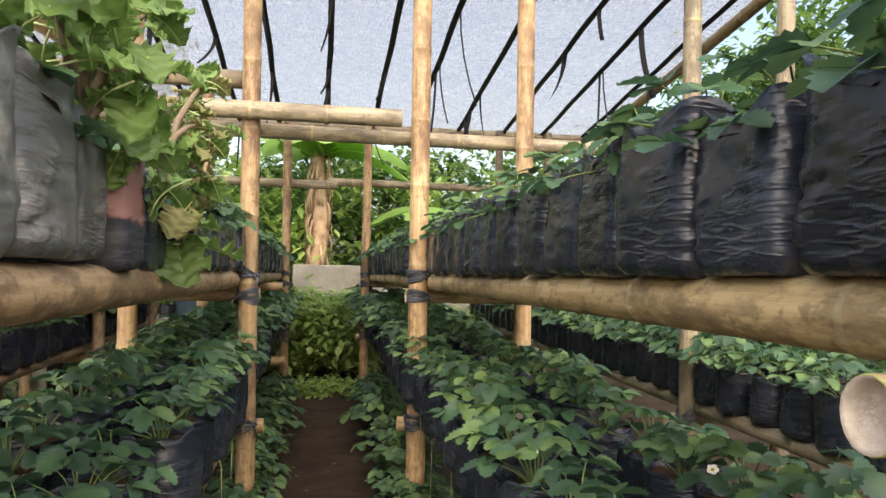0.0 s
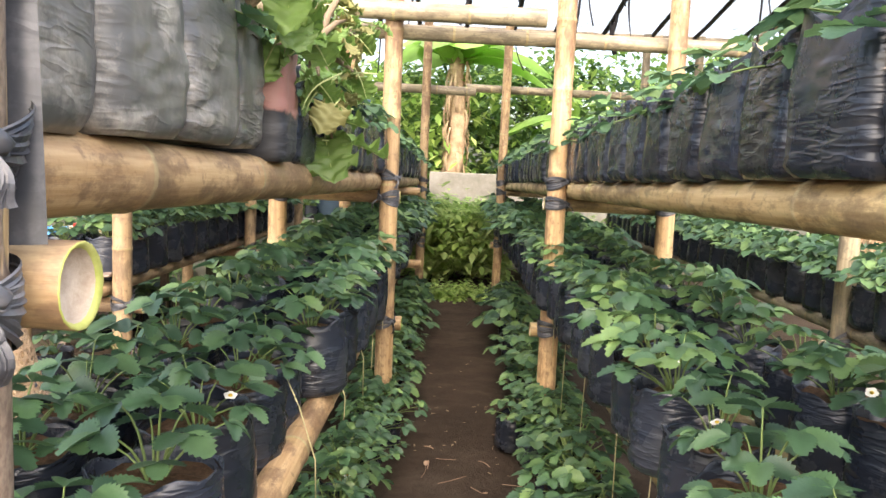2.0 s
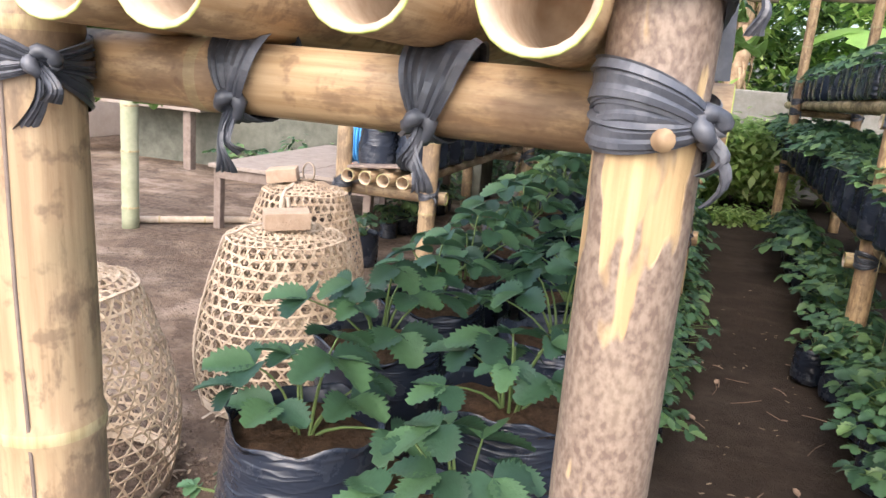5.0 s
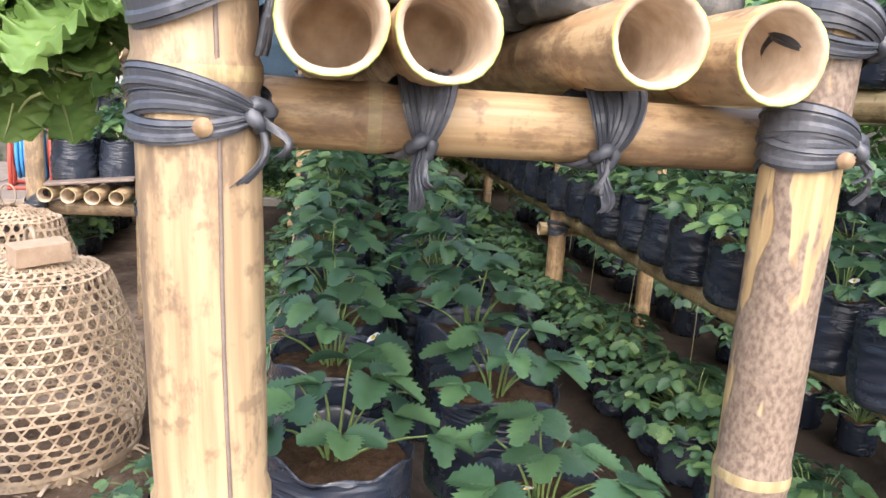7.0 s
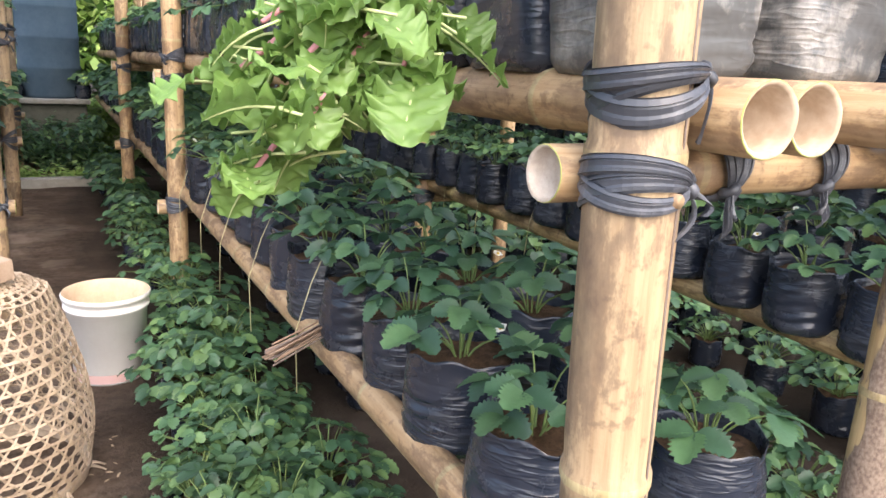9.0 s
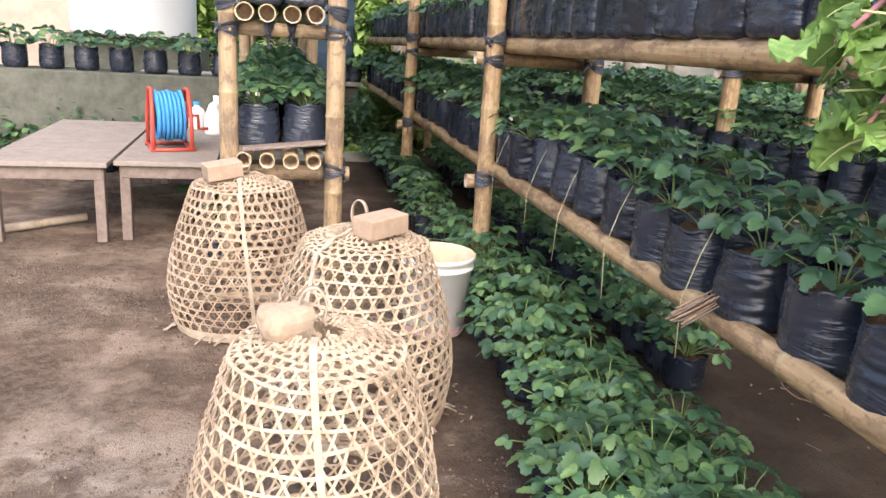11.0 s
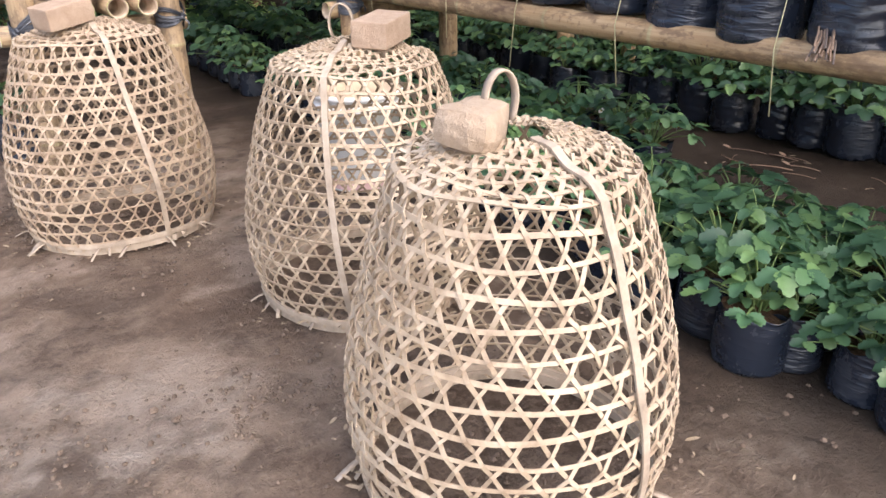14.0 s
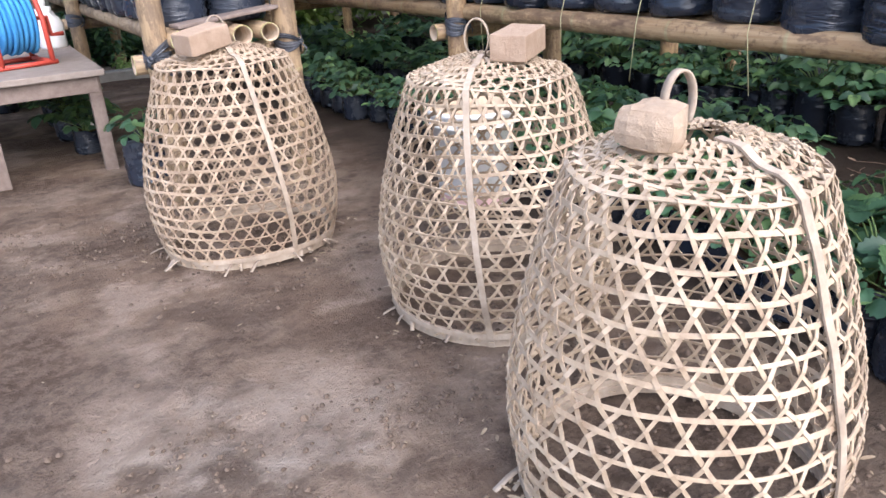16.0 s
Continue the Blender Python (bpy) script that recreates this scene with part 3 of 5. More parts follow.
def bag_geo(r, h, seed, square=0.0, n=44, rows=28):
    """A filled polybag: flat or round sides, level wrinkles in patches, welded side seams, an uneven open rim."""
    rng = random.Random(seed)
    ph = [rng.uniform(0, 6.28) for _ in range(6)]
    g = Geo()
    p = 2 + 7 * square
    prof = []
    for i in range(rows):
        t = i / (rows - 1)
        k = (0.90 + 0.10 * math.sin(min(1.0, t / 0.1) * math.pi / 2)) * (1 + 0.03 * math.sin(t * 3.1 + 0.2)) * (1 - 0.02 * t)
        prof.append((r * k, h * t))
    prof += [(r * 1.0, h * 1.05), (r * 0.985, h * 1.045), (r * 0.96, h * 1.0), (r * 0.93, h * 0.86)]
    prof = [(0.001, 0.0), (r * 0.6, 0.0)] + prof
    vs, fs = [], []
    for i, (rr, z) in enumerate(prof):
        t = z / h
        for k in range(n):
            a = 2 * math.pi * k / n
            ca, sa = math.cos(a), math.sin(a)
            s = (abs(ca) ** p + abs(sa) ** p) ** (-1 / p)
            patch = max(0.0, min(1.0, 0.45 + 1.3 * noise.noise(Vector((ca * 1.3, sa * 1.3, z * 8 + ph[0] * 9)))))
            crease = patch * (0.06 * noise.noise(Vector((ca * 2.2 + ph[1], sa * 2.2, z * 62 + 1.3 * math.sin(a * 2 + ph[2])))) + 0.03 * noise.noise(Vector((ca * 4.5, sa * 4.5 + ph[3], z * 120))))
            crease += 0.035 * noise.noise(Vector((ca * 1.4 + ph[4], sa * 1.4, z * 11)))
            for c0 in (0.785, 3.927):
                crease += 0.022 * math.exp(-((a - c0) / 0.05) ** 2)
            top = 0.0
            if t > 0.97:
                crease += 0.03 * math.sin(5 * a + ph[5])
                top = h * 0.04 * math.sin(3 * a + ph[0]) + h * 0.025 * math.sin(8 * a + ph[2]) + square * h * 0.10 * abs(math.sin(2 * a)) ** 5
            q = rr * s * (1 + crease)
            vs.append(Vector((q * ca, q * sa, z + top)))
    m = len(prof)
    for i in range(m - 1):
        for k in range(n):
            fs.append((i * n + k, i * n + (k + 1) % n, (i + 1) * n + (k + 1) % n, (i + 1) * n + k))
    g.add(vs, fs)
    return g


def soil_geo(r, z, seed):
    rng = random.Random(seed)
    g = Geo()
    ph = rng.uniform(0, 6)
    n = 18
    vs, fs = [Vector((0, 0, z + 0.008))], []
    for j, q in enumerate((0.35, 0.7, 1.0)):
        for k in range(n):
            a = 2 * math.pi * k / n
            vs.append(Vector((r * q * math.cos(a), r * q * math.sin(a), z + 0.006 * math.sin(5 * a + ph + j) + rng.uniform(-0.004, 0.006))))
    for k in range(n):
        fs.append((0, 1 + k, 1 + (k + 1) % n))
        for j in range(2):
            b0 = 1 + j * n
            fs.append((b0 + k, b0 + n + k, b0 + n + (k + 1) % n, b0 + (k + 1) % n))
    g.add(vs, fs)
    return g


STRAWBERRY = {}


def potted(kind, seed, r, h, leaves, spread, height, size, teeth=6, bag=M_BAG, leafm=M_LEAF, square=0.0, label="", group="", split=False, hang=0.0, flowers=0):
    """A prototype of a strawberry plant in a polybag, parked at the origin; copied into place later."""
    e = empty("potted_strawberry", label, "potted plant", group)
    part("bag", bag_geo(r, h, seed, square), bag, e)
    part("soil", soil_geo(r * 0.95 * (1 + square * 0.1), h * 0.9, seed), M_SOIL, e)
    lv = strawberry_foliage(seed, leaves, spread, height, size, teeth, hang)
    up = Matrix.Translation((0, 0, h * 0.9))
    if split:
        for g in lv:
            part("leaf", g, [leafm, M_STEM], e).matrix_basis = up
    else:
        part("foliage", joined(lv), [leafm, M_STEM], e).matrix_basis = up
    rng = random.Random(seed + 9)
    for k in range(flowers):
        a = rng.uniform(0, 6.28)
        flower(e, (math.cos(a) * spread * 0.6, math.sin(a) * spread * 0.6, h * 0.9 + height * rng.uniform(0.4, 0.9)), rng)
    STRAWBERRY.setdefault(kind, []).append(e)
    return e


USED = set()
FAR = Geo()
FAR_KIND = {}


def far_plant(kind, i, m):
    """Adds a simple bag and plant at m to the joined far rows."""
    key = (kind, i % 4)
    if key not in FAR_KIND:
        r, h, sq, lv, sp, ht, sz, hang = {"low": (0.10, 0.19, 0.0, 16, 0.18, 0.14, 0.075, 0), "high": (0.102, 0.2, 0.7, 10, 0.15, 0.09, 0.07, 0.05), "floor": (0.075, 0.13, 0.0, 14, 0.16, 0.12, 0.07, 0)}[kind]
        g = Geo()
        b = bag_geo(r, h, 300 + i, sq, 14, 7)
        g.add(b.v, b.f, 0)
        q = joined(strawberry_foliage(400 + i % 4, lv, sp, ht, sz, 2, hang))
        k = len(g.v)
        g.v += [p + Vector((0, 0, h * 0.9)) for p in q.v]
        g.f += [tuple(a + k for a in f) for f in q.f]
        g.s += [s + 1 for s in q.s]
        FAR_KIND[key] = g
    g = FAR_KIND[key]
    k = len(FAR.v)
    FAR.v += [m @ p for p in g.v]
    FAR.f += [tuple(a + k for a in f) for f in g.f]
    FAR.s += g.s


def place(kind, i, m):
    """Puts a copy of the i-th prototype of a kind at m; the first use takes the prototype itself."""
    far = m.translation.y > (4.6 if m.translation.x < 1.4 else 2.5)
    if far:
        return far_plant({"near": "low", "old": "high"}.get(kind, kind), i, m)
    ob = STRAWBERRY[kind][i % len(STRAWBERRY[kind])]
    if ob.name not in USED:
        USED.add(ob.name)
        ob.matrix_basis = m
        return ob
    return copy_thing(ob, m)


# ---- large structure ----
def build_ground():
    """Earth: fine relief in the yard, with scuffs, scratched hollows and crescent heel marks."""
    g = Geo()
    xs = [-400, -60, -20, -8, -6] + [-5 + 0.12 * i for i in range(17)] + [-3 + 0.02 * i for i in range(105)] + [-0.88 + 0.12 * i for i in range(45)] + [5, 7, 10, 20, 60, 400]
    ys = [-400, -60, -20, -6, -3] + [-2.4 + 0.12 * i for i in range(22)] + [0.22 + 0.02 * i for i in range(168)] + [3.6 + 0.12 * i for i in range(50)] + [10, 12, 16, 30, 80, 400]
    r2 = random.Random(17)
    marks = []
    for k in range(130):
        a = r2.uniform(0, 3.14)
        big = k % 4 == 0
        marks.append((r2.uniform(-3.0, -0.95), r2.uniform(0.25, 3.5), math.cos(a), math.sin(a), r2.uniform(0.05, 0.11) if big else r2.uniform(0.02, 0.05), r2.uniform(0.03, 0.05) if big else r2.uniform(0.012, 0.022), r2.uniform(0.004, 0.010) * (1 if k % 3 else -1)))
    vs, fs = [], []
    for y in ys:
        near = [m for m in marks if abs(m[1] - y) < 0.2]
        for x in xs:
            z = 0.0
            if -5 <= x <= 4.5 and -2.5 <= y <= 9.5:
                z = 0.012 * noise.noise(Vector((x * 1.7, y * 1.7, 0))) + 0.008 * noise.noise(Vector((x * 5, y * 5, 3)))
                if -3 <= x < -0.88 and 0.2 < y < 3.6:
                    q = noise.noise(Vector((x * 9, y * 9, 7)))
                    rough = max(0.0, min(1.0, 0.5 + 1.6 * noise.noise(Vector((x * 2.1, y * 2.1, 11)))))
                    z += 0.008 * max(0.0, q - 0.1) - rough * 0.014 * max(0.0, noise.noise(Vector((x * 17, y * 14, 1)))) + rough * 0.004 * noise.noise(Vector((x * 37, y * 37, 5)))
                    for mx, my, c, sn, la, lb, dp in near:
                        u, w = (x - mx) * c + (y - my) * sn, (y - my) * c - (x - mx) * sn
                        w -= 5 * u * u
                        e = (u / la) ** 2 + (w / lb) ** 2
                        if e < 4:
                            z -= dp * math.exp(-e * 1.4) - 0.4 * dp * math.exp(-(e - 2) ** 2 * 1.5)
                if 0.1 < x < 0.7 and y > 0:
                    z -= 0.012
            vs.append(Vector((x, y, z)))
    w = len(xs)
    for j in range(len(ys) - 1):
        for i in range(w - 1):
            fs.append((j * w + i, j * w + i + 1, (j + 1) * w + i + 1, (j + 1) * w + i))
    g.add(vs, fs)
    tagged(part("ground", g, M_GROUND), "packed brown earth with darker trodden aisles", "ground", kind="structure")


build_ground()


def rack(name, label, x0, x1, ys, ytop, z_hi, z_lo, seed, m_post, m_bar, front_y=-0.03, end_y=9.0, bars=(0.075, 0.177, 0.35, 0.44), r_bar=0.041, r_post=0.045, r_x=0.033, low=(0.05, 0.17, -0.16, -0.038), r_left=None, r_right=None, ext=0.05, low_cross=False, slope=0.0, ties=True, low_back=True, right_ys=None, pale_front=False, low_front=None, upper=True):
    """A two-tier bamboo plant rack: posts, cross bars and long shelf bars, bound with plastic strip."""
    rng = random.Random(seed)
    e = empty(name, label, "plant rack", "bamboo plant racks")
    zc = z_hi - r_bar * 2 - r_x
    width = x1 - x0
    for si, (x, col) in enumerate(((x0, ys), (x1, right_ys or ys))):
        for yi, y in enumerate(col):
            h = ytop[yi] if yi < len(ytop) else ytop[-1]
            r = r_post * rng.uniform(0.92, 1.05)
            if yi == 0:
                r = (r_right if si else r_left) or r
            mm = (M_BAMBOO_SCAR if si else M_BAMBOO_PALE) if (pale_front and yi == 0) else m_post
            lean = rng.uniform(-0.012, 0.012) if yi else 0.0
            low_x, high_x = (x + 0.031, x - 0.062) if pale_front and not yi and not si else (x - lean, x + lean)
            culm("post", (low_x, y, -0.05), (high_x, y, h), r, e, mm, rng, open_ends=False, node_gap=0.36, first=(0.135 if si else 0.2) if yi == 0 else None, segs=26)
            if ties:
                near = yi == 0
                tx = low_x + (high_x - low_x) * (zc + 0.05) / (h + 0.05)
                tie(e, (tx, y, zc - slope * y), (0, 0, 1), r, rng, 3, 0.014, 2 if near else 1, 0.4)
                tie(e, (tx, y, zc - slope * y + 0.10), (0.25 if si else -0.25, 0, 1), r + 0.004, rng, 3, 0.012, 1, 0.35)
                if yi or low_cross:
                    tie(e, (x, y, z_lo - 0.1), (0, 0, 1), r, rng, 4, 0.03, 1, 0.3)
                if near:
                    g = Geo()
                    tube(g, [(0, 0.03, 0), (0, -0.02, 0.002)], [0.0078, 0.0075], 12)
                    pg = part("peg", g, M_BAMBOO, e, "sawn bamboo peg")
                    pg.matrix_basis = Matrix.Translation((tx + 0.012, y - r * 0.75, zc - 0.012))
    for yi, y in enumerate(ys):
        yy = y + 0.036 + r_x
        culm("cross_bar", (x0 - ext, yy, zc - slope * y), (x1 + 0.05, yy + (0.0 if yi == 0 else 0.02), zc - slope * y - 0.003), r_x, e, m_bar, rng, node_gap=0.42, plug=True)
        if yi or low_cross:
            culm("cross_bar", (x0 - 0.08, yy, z_lo - 0.125), (x1 + 0.08, yy, z_lo - 0.125), 0.036, e, m_bar, rng)
        if yi == 0 and ties:
            for b in bars[1:3]:
                tie(e, (x1 - b, yy, zc + 0.004), (1, 0, 0), r_x + 0.002, rng, 3, 0.014, 2, 0.25)
    if upper:
        for b in bars:
            culm("shelf_bar", (x1 - b + rng.uniform(-0.008, 0.008), front_y + rng.uniform(-0.01, 0.01), z_hi - r_bar + rng.uniform(-0.004, 0.004)), (x1 - b, end_y, z_hi - r_bar - slope * (end_y - front_y)), r_bar * rng.uniform(0.93, 1.04), e, m_bar, rng, segs=22, node_gap=0.5)
    lf = front_y + 0.28 if low_front is None else low_front
    for b in [q if q > 0 else width + q for q in low]:
        culm("shelf_bar", (x1 - b, lf + rng.uniform(-0.03, 0.03), z_lo - 0.04), (x1 - b + rng.uniform(-0.01, 0.01), end_y, z_lo - 0.04), 0.038 * rng.uniform(0.9, 1.05), e, m_bar, rng, node_gap=0.42)
    return e


ZHI, ZLO = 1.317, 0.64
RA = rack("bamboo_rack", "tan bamboo two-tier rack, black plastic bindings, full of grow bags", -0.524, 0.003, (0.036, 3.2, 5.5), (2.75, 3.35, 2.72), ZHI, ZLO, 3, M_BAMBOO, M_BAMBOO, pale_front=True, slope=0.02, ext=0.075, right_ys=(0.036, 3.2, 7.3), r_left=0.05, r_right=0.0355)
RB = rack("bamboo_rack", "mossy bamboo two-tier plant rack lined with black grow bags", 0.80, 1.32, (0.036, 3.2, 7.3), (2.75, 3.35, 2.72), ZHI, ZLO, 5, M_BAMBOO, M_BAMBOO_MOSS, slope=0.02)
RC = rack("bamboo_rack", "weathered bamboo rack with black grow bags near the garden edge", 2.2, 2.72, (0.9, 3.2, 7.4), (1.2, 3.3, 2.7), ZHI, ZLO, 7, M_BAMBOO_GREY, M_BAMBOO_GREY, front_y=0.6, upper=False)
RT = rack("bamboo_rack", "pale bamboo rack whose shelf tubes end beside the yard", -1.79, -1.29, (3.25, 5.6, 7.5), (2.3, 2.3, 2.2), 1.33, 0.654, 11, M_BAMBOO_PALE, M_BAMBOO_PALE, front_y=3.15, low_front=3.15, end_y=7.7, bars=(0.105, 0.21, 0.32, 0.43), low=(0.105, 0.212, 0.323, 0.43), r_bar=0.042, low_cross=True)
# a long drying crack down the pale front post
g = Geo()
pts, outs = [], []
for k in range(25):
    z = 0.25 + 1.5 * k / 24
    o = Vector((0.42 + 0.025 * math.sin(k * 0.9), -0.9, 0)).normalized()
    pts.append(Vector((-0.524 + 0.031 - 0.093 * (z + 0.05) / 2.8, 0.036, z)) + o * 0.0502)
    outs.append(o)
ribbon(g, pts, outs, 0.0032, 0.0016)
part("crack", g, M_WOOD_DARK, RA, "dark drying crack")
# a wide black strap hanging from above to the end of the front cross bar
g = Geo()
pts = [Vector((0.012 + 0.026 * k / 10, 0.075 - 0.01 * k / 10, 1.85 - 0.62 * k / 10)) for k in range(11)]
film(g, pts, [Vector((0.3, -1, 0)).normalized()] * 11, 0.024, 0.001)
part("strap", g, M_TIE, RA, "wide black plastic strap")


def roof():
    """Shade net on bamboo rafters, falling away from the yard."""
    x0, x1, y0, y1 = -3.2, 3.35, 3.4, 7.5

    def zat(y):
        return 2.70 + (y1 - y) * 0.157

    e = empty("shade_roof", "whitish shade net stretched over bamboo rafters with black straps", "roof", kind="structure")
    g = Geo()
    nx, ny = 60, 60
    vs, fs = [], []
    for j in range(ny + 1):
        for i in range(nx + 1):
            x, y = x0 + (x1 - x0) * i / nx, y0 + (y1 - y0) * j / ny
            vs.append(Vector((x, y, zat(y) + 0.012 * math.sin(x * 23) * math.sin(y * 2.2) + 0.02 * noise.noise(Vector((x * 2, y * 2, 0))))))
    for j in range(ny):
        for i in range(nx):
            k = j * (nx + 1) + i
            fs.append((k, k + 1, k + nx + 2, k + nx + 1))
    g.add(vs, fs)
    part("net", g, M_NET, e, "grey-white woven shade net")
    rng = random.Random(4)
    x = x0 + 0.1
    while x < x1:
        g = Geo()
        pts = [Vector((x + 0.004 * math.sin(y0 + k), y0 + (y1 - y0) * k / 20, zat(y0 + (y1 - y0) * k / 20) - 0.02 + 0.004 * math.sin(k * 1.3 + x * 7))) for k in range(21)]
        ribbon(g, pts, [Vector((0.1, 0, 1))] * 21, 0.046, 0.005)
        part("strap", g, M_ROPE, e, "black woven strap")
        for _ in range(rng.randint(2, 4)):
            y = rng.uniform(4.6, y1 - 0.1)
            g = Geo()
            ln = rng.uniform(0.2, 0.7)
            sx = rng.uniform(-0.14, 0.14)
            pts = [Vector((x + sx * q * q, y, zat(y) - 0.03 - ln * q)) for q in (0, 0.25, 0.5, 0.75, 1)]
            tw = rng.uniform(-1.6, 1.6)
            ribbon(g, pts, [Vector((math.sin(tw * k), -math.cos(tw * k), 0)) for k in (0, 0.3, 0.6, 0.8, 1)], rng.choice((0.012, 0.02, 0.03, 0.045)), 0.003)
            part("loose_end", g, M_ROPE, e)
        x += rng.uniform(0.38, 0.5)
    for y, z, xa, xb, r in ((7.46, 2.66, -3.2, 3.4, 0.05), (3.32, 2.17, -2.6, -0.03, 0.045), (3.27, 1.90, -0.3, 2.2, 0.036), (3.13, 1.985, -2.2, 0.70, 0.042), (7.38, 2.06, -1.2, 0.5, 0.045), (7.42, 2.08, 0.4, 2.6, 0.04)):
        culm("rafter", (xa, y, z + 0.02), (xb, y + 0.02, z), r, e, M_BAMBOO_GREY, rng)
    for y, xa, xb, z in ((3.38, -3.0, 3.3, 3.33),):
        culm("rafter", (xa, y, z), (xb, y, z - 0.02), 0.045, e, M_BAMBOO, rng)
    culm("rafter", (-0.9, 1.0, 2.13), (-0.9, 4.0, 2.42), 0.052, e, M_BAMBOO_MOSS, rng)
    culm("rafter", (3.3, 3.3, 3.3), (3.3, 7.6, 2.66), 0.045, e, M_BAMBOO_MOSS, rng)


roof()

# ---- yard end: walls, raised beds, shed ----
def slab(name, c, s, m, label, category, kind="structure", bevel=0.012, parent=None):
    g = Geo()
    box(g, c, s, bevel)
    return tagged(part(name, g, m, parent, smooth=False), label, category, kind=kind)


slab("wall_north", (2.5, 9.6, 0.6), (5.0, 0.14, 1.25), M_CONC, "stained grey concrete garden wall", "wall")
slab("bed_edge", (-1.6, 6.75, 0.03), (2.2, 0.12, 0.1), M_CONC, "low pale concrete bed edging", "edging")
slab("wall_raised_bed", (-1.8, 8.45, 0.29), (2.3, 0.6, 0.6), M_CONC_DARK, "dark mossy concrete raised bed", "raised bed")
slab("bed_coping", (-1.8, 8.43, 0.62), (2.36, 0.68, 0.05), M_CONC, "pale concrete coping on the raised bed", "coping")
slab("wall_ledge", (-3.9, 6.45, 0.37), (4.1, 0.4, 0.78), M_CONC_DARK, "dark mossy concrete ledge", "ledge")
slab("wall_shed", (-7.2, 8.2, 1.2), (0.15, 5.0, 2.4), M_PLASTER, "dusty beige plaster shed wall", "wall")
slab("wall_shed_back", (-5.5, 9.9, 1.2), (4.0, 0.15, 2.4), M_PLASTER, "dusty beige plaster rear wall", "wall")

# ---- grow bags and strawberry plants ----
for k in range(5):
    potted("near", 20 + k, 0.108, 0.185, 10, 0.125, 0.125, 0.066, 8, label="strawberry plant in a creased black polybag on a bamboo shelf", group="strawberry bags", split=True, flowers=k % 2)
for k in range(6):
    potted("low", 40 + k, 0.104, 0.195, 13, 0.138, 0.13, 0.064, 6, label="leafy strawberry plant in a shiny black polybag", group="strawberry bags", flowers=k % 2)
for k in range(5):
    potted("high", 60 + k, 0.102, 0.20, 12, 0.16, 0.10, 0.06, 5, square=0.95, label="strawberry plant in a tall creased black polybag on the top shelf", group="strawberry bags", hang=0.06)
for k in range(3):
    potted("old", 80 + k, 0.108, 0.225, 9, 0.13, 0.08, 0.05, 5, bag=M_BAG_OLD, square=1.0, label="strawberry plant in a dusty worn grey-black polybag", group="strawberry bags", hang=0.05)
for k in range(6):
    potted("floor", 100 + k, 0.075, 0.13, 25, 0.165, 0.12, 0.047, 5, label="bushy strawberry seedling in a small black polybag on the earth", group="floor strawberry bags", flowers=1 if k == 2 else 0)

rng = random.Random(77)


def turned(x, y, z, s=1.0, tilt=4):
    return pose(x, y, z, rng.uniform(-tilt, tilt), rng.uniform(-tilt, tilt), rng.uniform(0, 360)) @ Matrix.Scale(s, 4)


def squared(x, y, z, s=1.0):
    return pose(x, y, z, rng.uniform(-2, 2), rng.uniform(-2, 2), rng.choice((0, 90, 180, 270)) + rng.uniform(-4, 4)) @ Matrix.Scale(s, 4)


def row_low(x, y0, y1, step, near_until=-9):
    y, i = y0, rng.randint(0, 5)
    while y < y1:
        place("near" if y < near_until else "low", i, turned(x + rng.uniform(-0.015, 0.015), y, ZLO - (0.004 if y >= near_until else 0.07 if y < 0.45 else 0.03), rng.uniform(0.94, 1.06)))
        y += step * rng.uniform(0.94, 1.08)
        i += 1


def row_high(x, y0, y1, step, kind="high", old_until=-9):
    y, i = y0, rng.randint(0, 5)
    while y < y1:
        place("old" if y < old_until else kind, i, squared(x + rng.uniform(-0.012, 0.012), y, ZHI - 0.006 - 0.02 * y, rng.uniform(0.91, 1.06)))
        y += step * rng.uniform(0.97, 1.06)
        i += 1


row_low(-0.41, 0.33, 8.8, 0.25, 1.7)
row_low(-0.155, 0.21, 1.6, 0.25, 1.7)
row_low(-0.075, 1.72, 8.8, 0.245)
row_low(0.845, 0.3, 8.8, 0.24, 1.2)
row_low(1.22, 0.3, 8.8, 0.25)
row_high(-0.37, 0.22, 8.8, 0.222, "high", 0.4)
for k in range(4):
    place("old", k, squared(-0.125, 0.21 + 0.213 * k, ZHI - 0.01, 1.0 - 0.03 * (k == 3)))
potted("pink", 95, 0.08, 0.2, 4, 0.1, 0.05, 0.05, 5, bag=M_BAG_PINK, square=0.6, label="faded pink and black polybag with wilting plant, top shelf", group="strawberry bags")
place("pink", 0, squared(-0.09, 1.07, ZHI - 0.03))
row_high(-0.125, 1.33, 8.8, 0.222, "high")
row_high(0.925, 0.22, 8.8, 0.222)
row_high(1.18, 0.3, 8.8, 0.226)
row_low(2.27, 0.9, 8.8, 0.24)
row_low(2.63, 0.9, 8.8, 0.26)
y = 3.4
while y < 7.5:
    for xx in (-1.66, -1.43):
        place("low", rng.randint(0, 9), turned(xx, y, 0.65, 1.05))
    for xx in (-1.66, -1.43):
        place("high", rng.randint(0, 9), squared(xx, y, 1.325, 1.05))
    y += 0.25

# plants on the earth, under and beside the racks
def floor_bed(xa, xb, ya, yb, step, s0, s1):
    y = ya
    while y < yb:
        x = xa + rng.uniform(0, step * 0.3)
        while x <= xb:
            place("floor", rng.randint(0, 9), turned(x + rng.uniform(-0.03, 0.03), y + rng.uniform(-0.03, 0.03), 0.0, rng.uniform(s0, s1)))
            x += step * rng.uniform(0.9, 1.1)
        y += step * rng.uniform(0.9, 1.15)


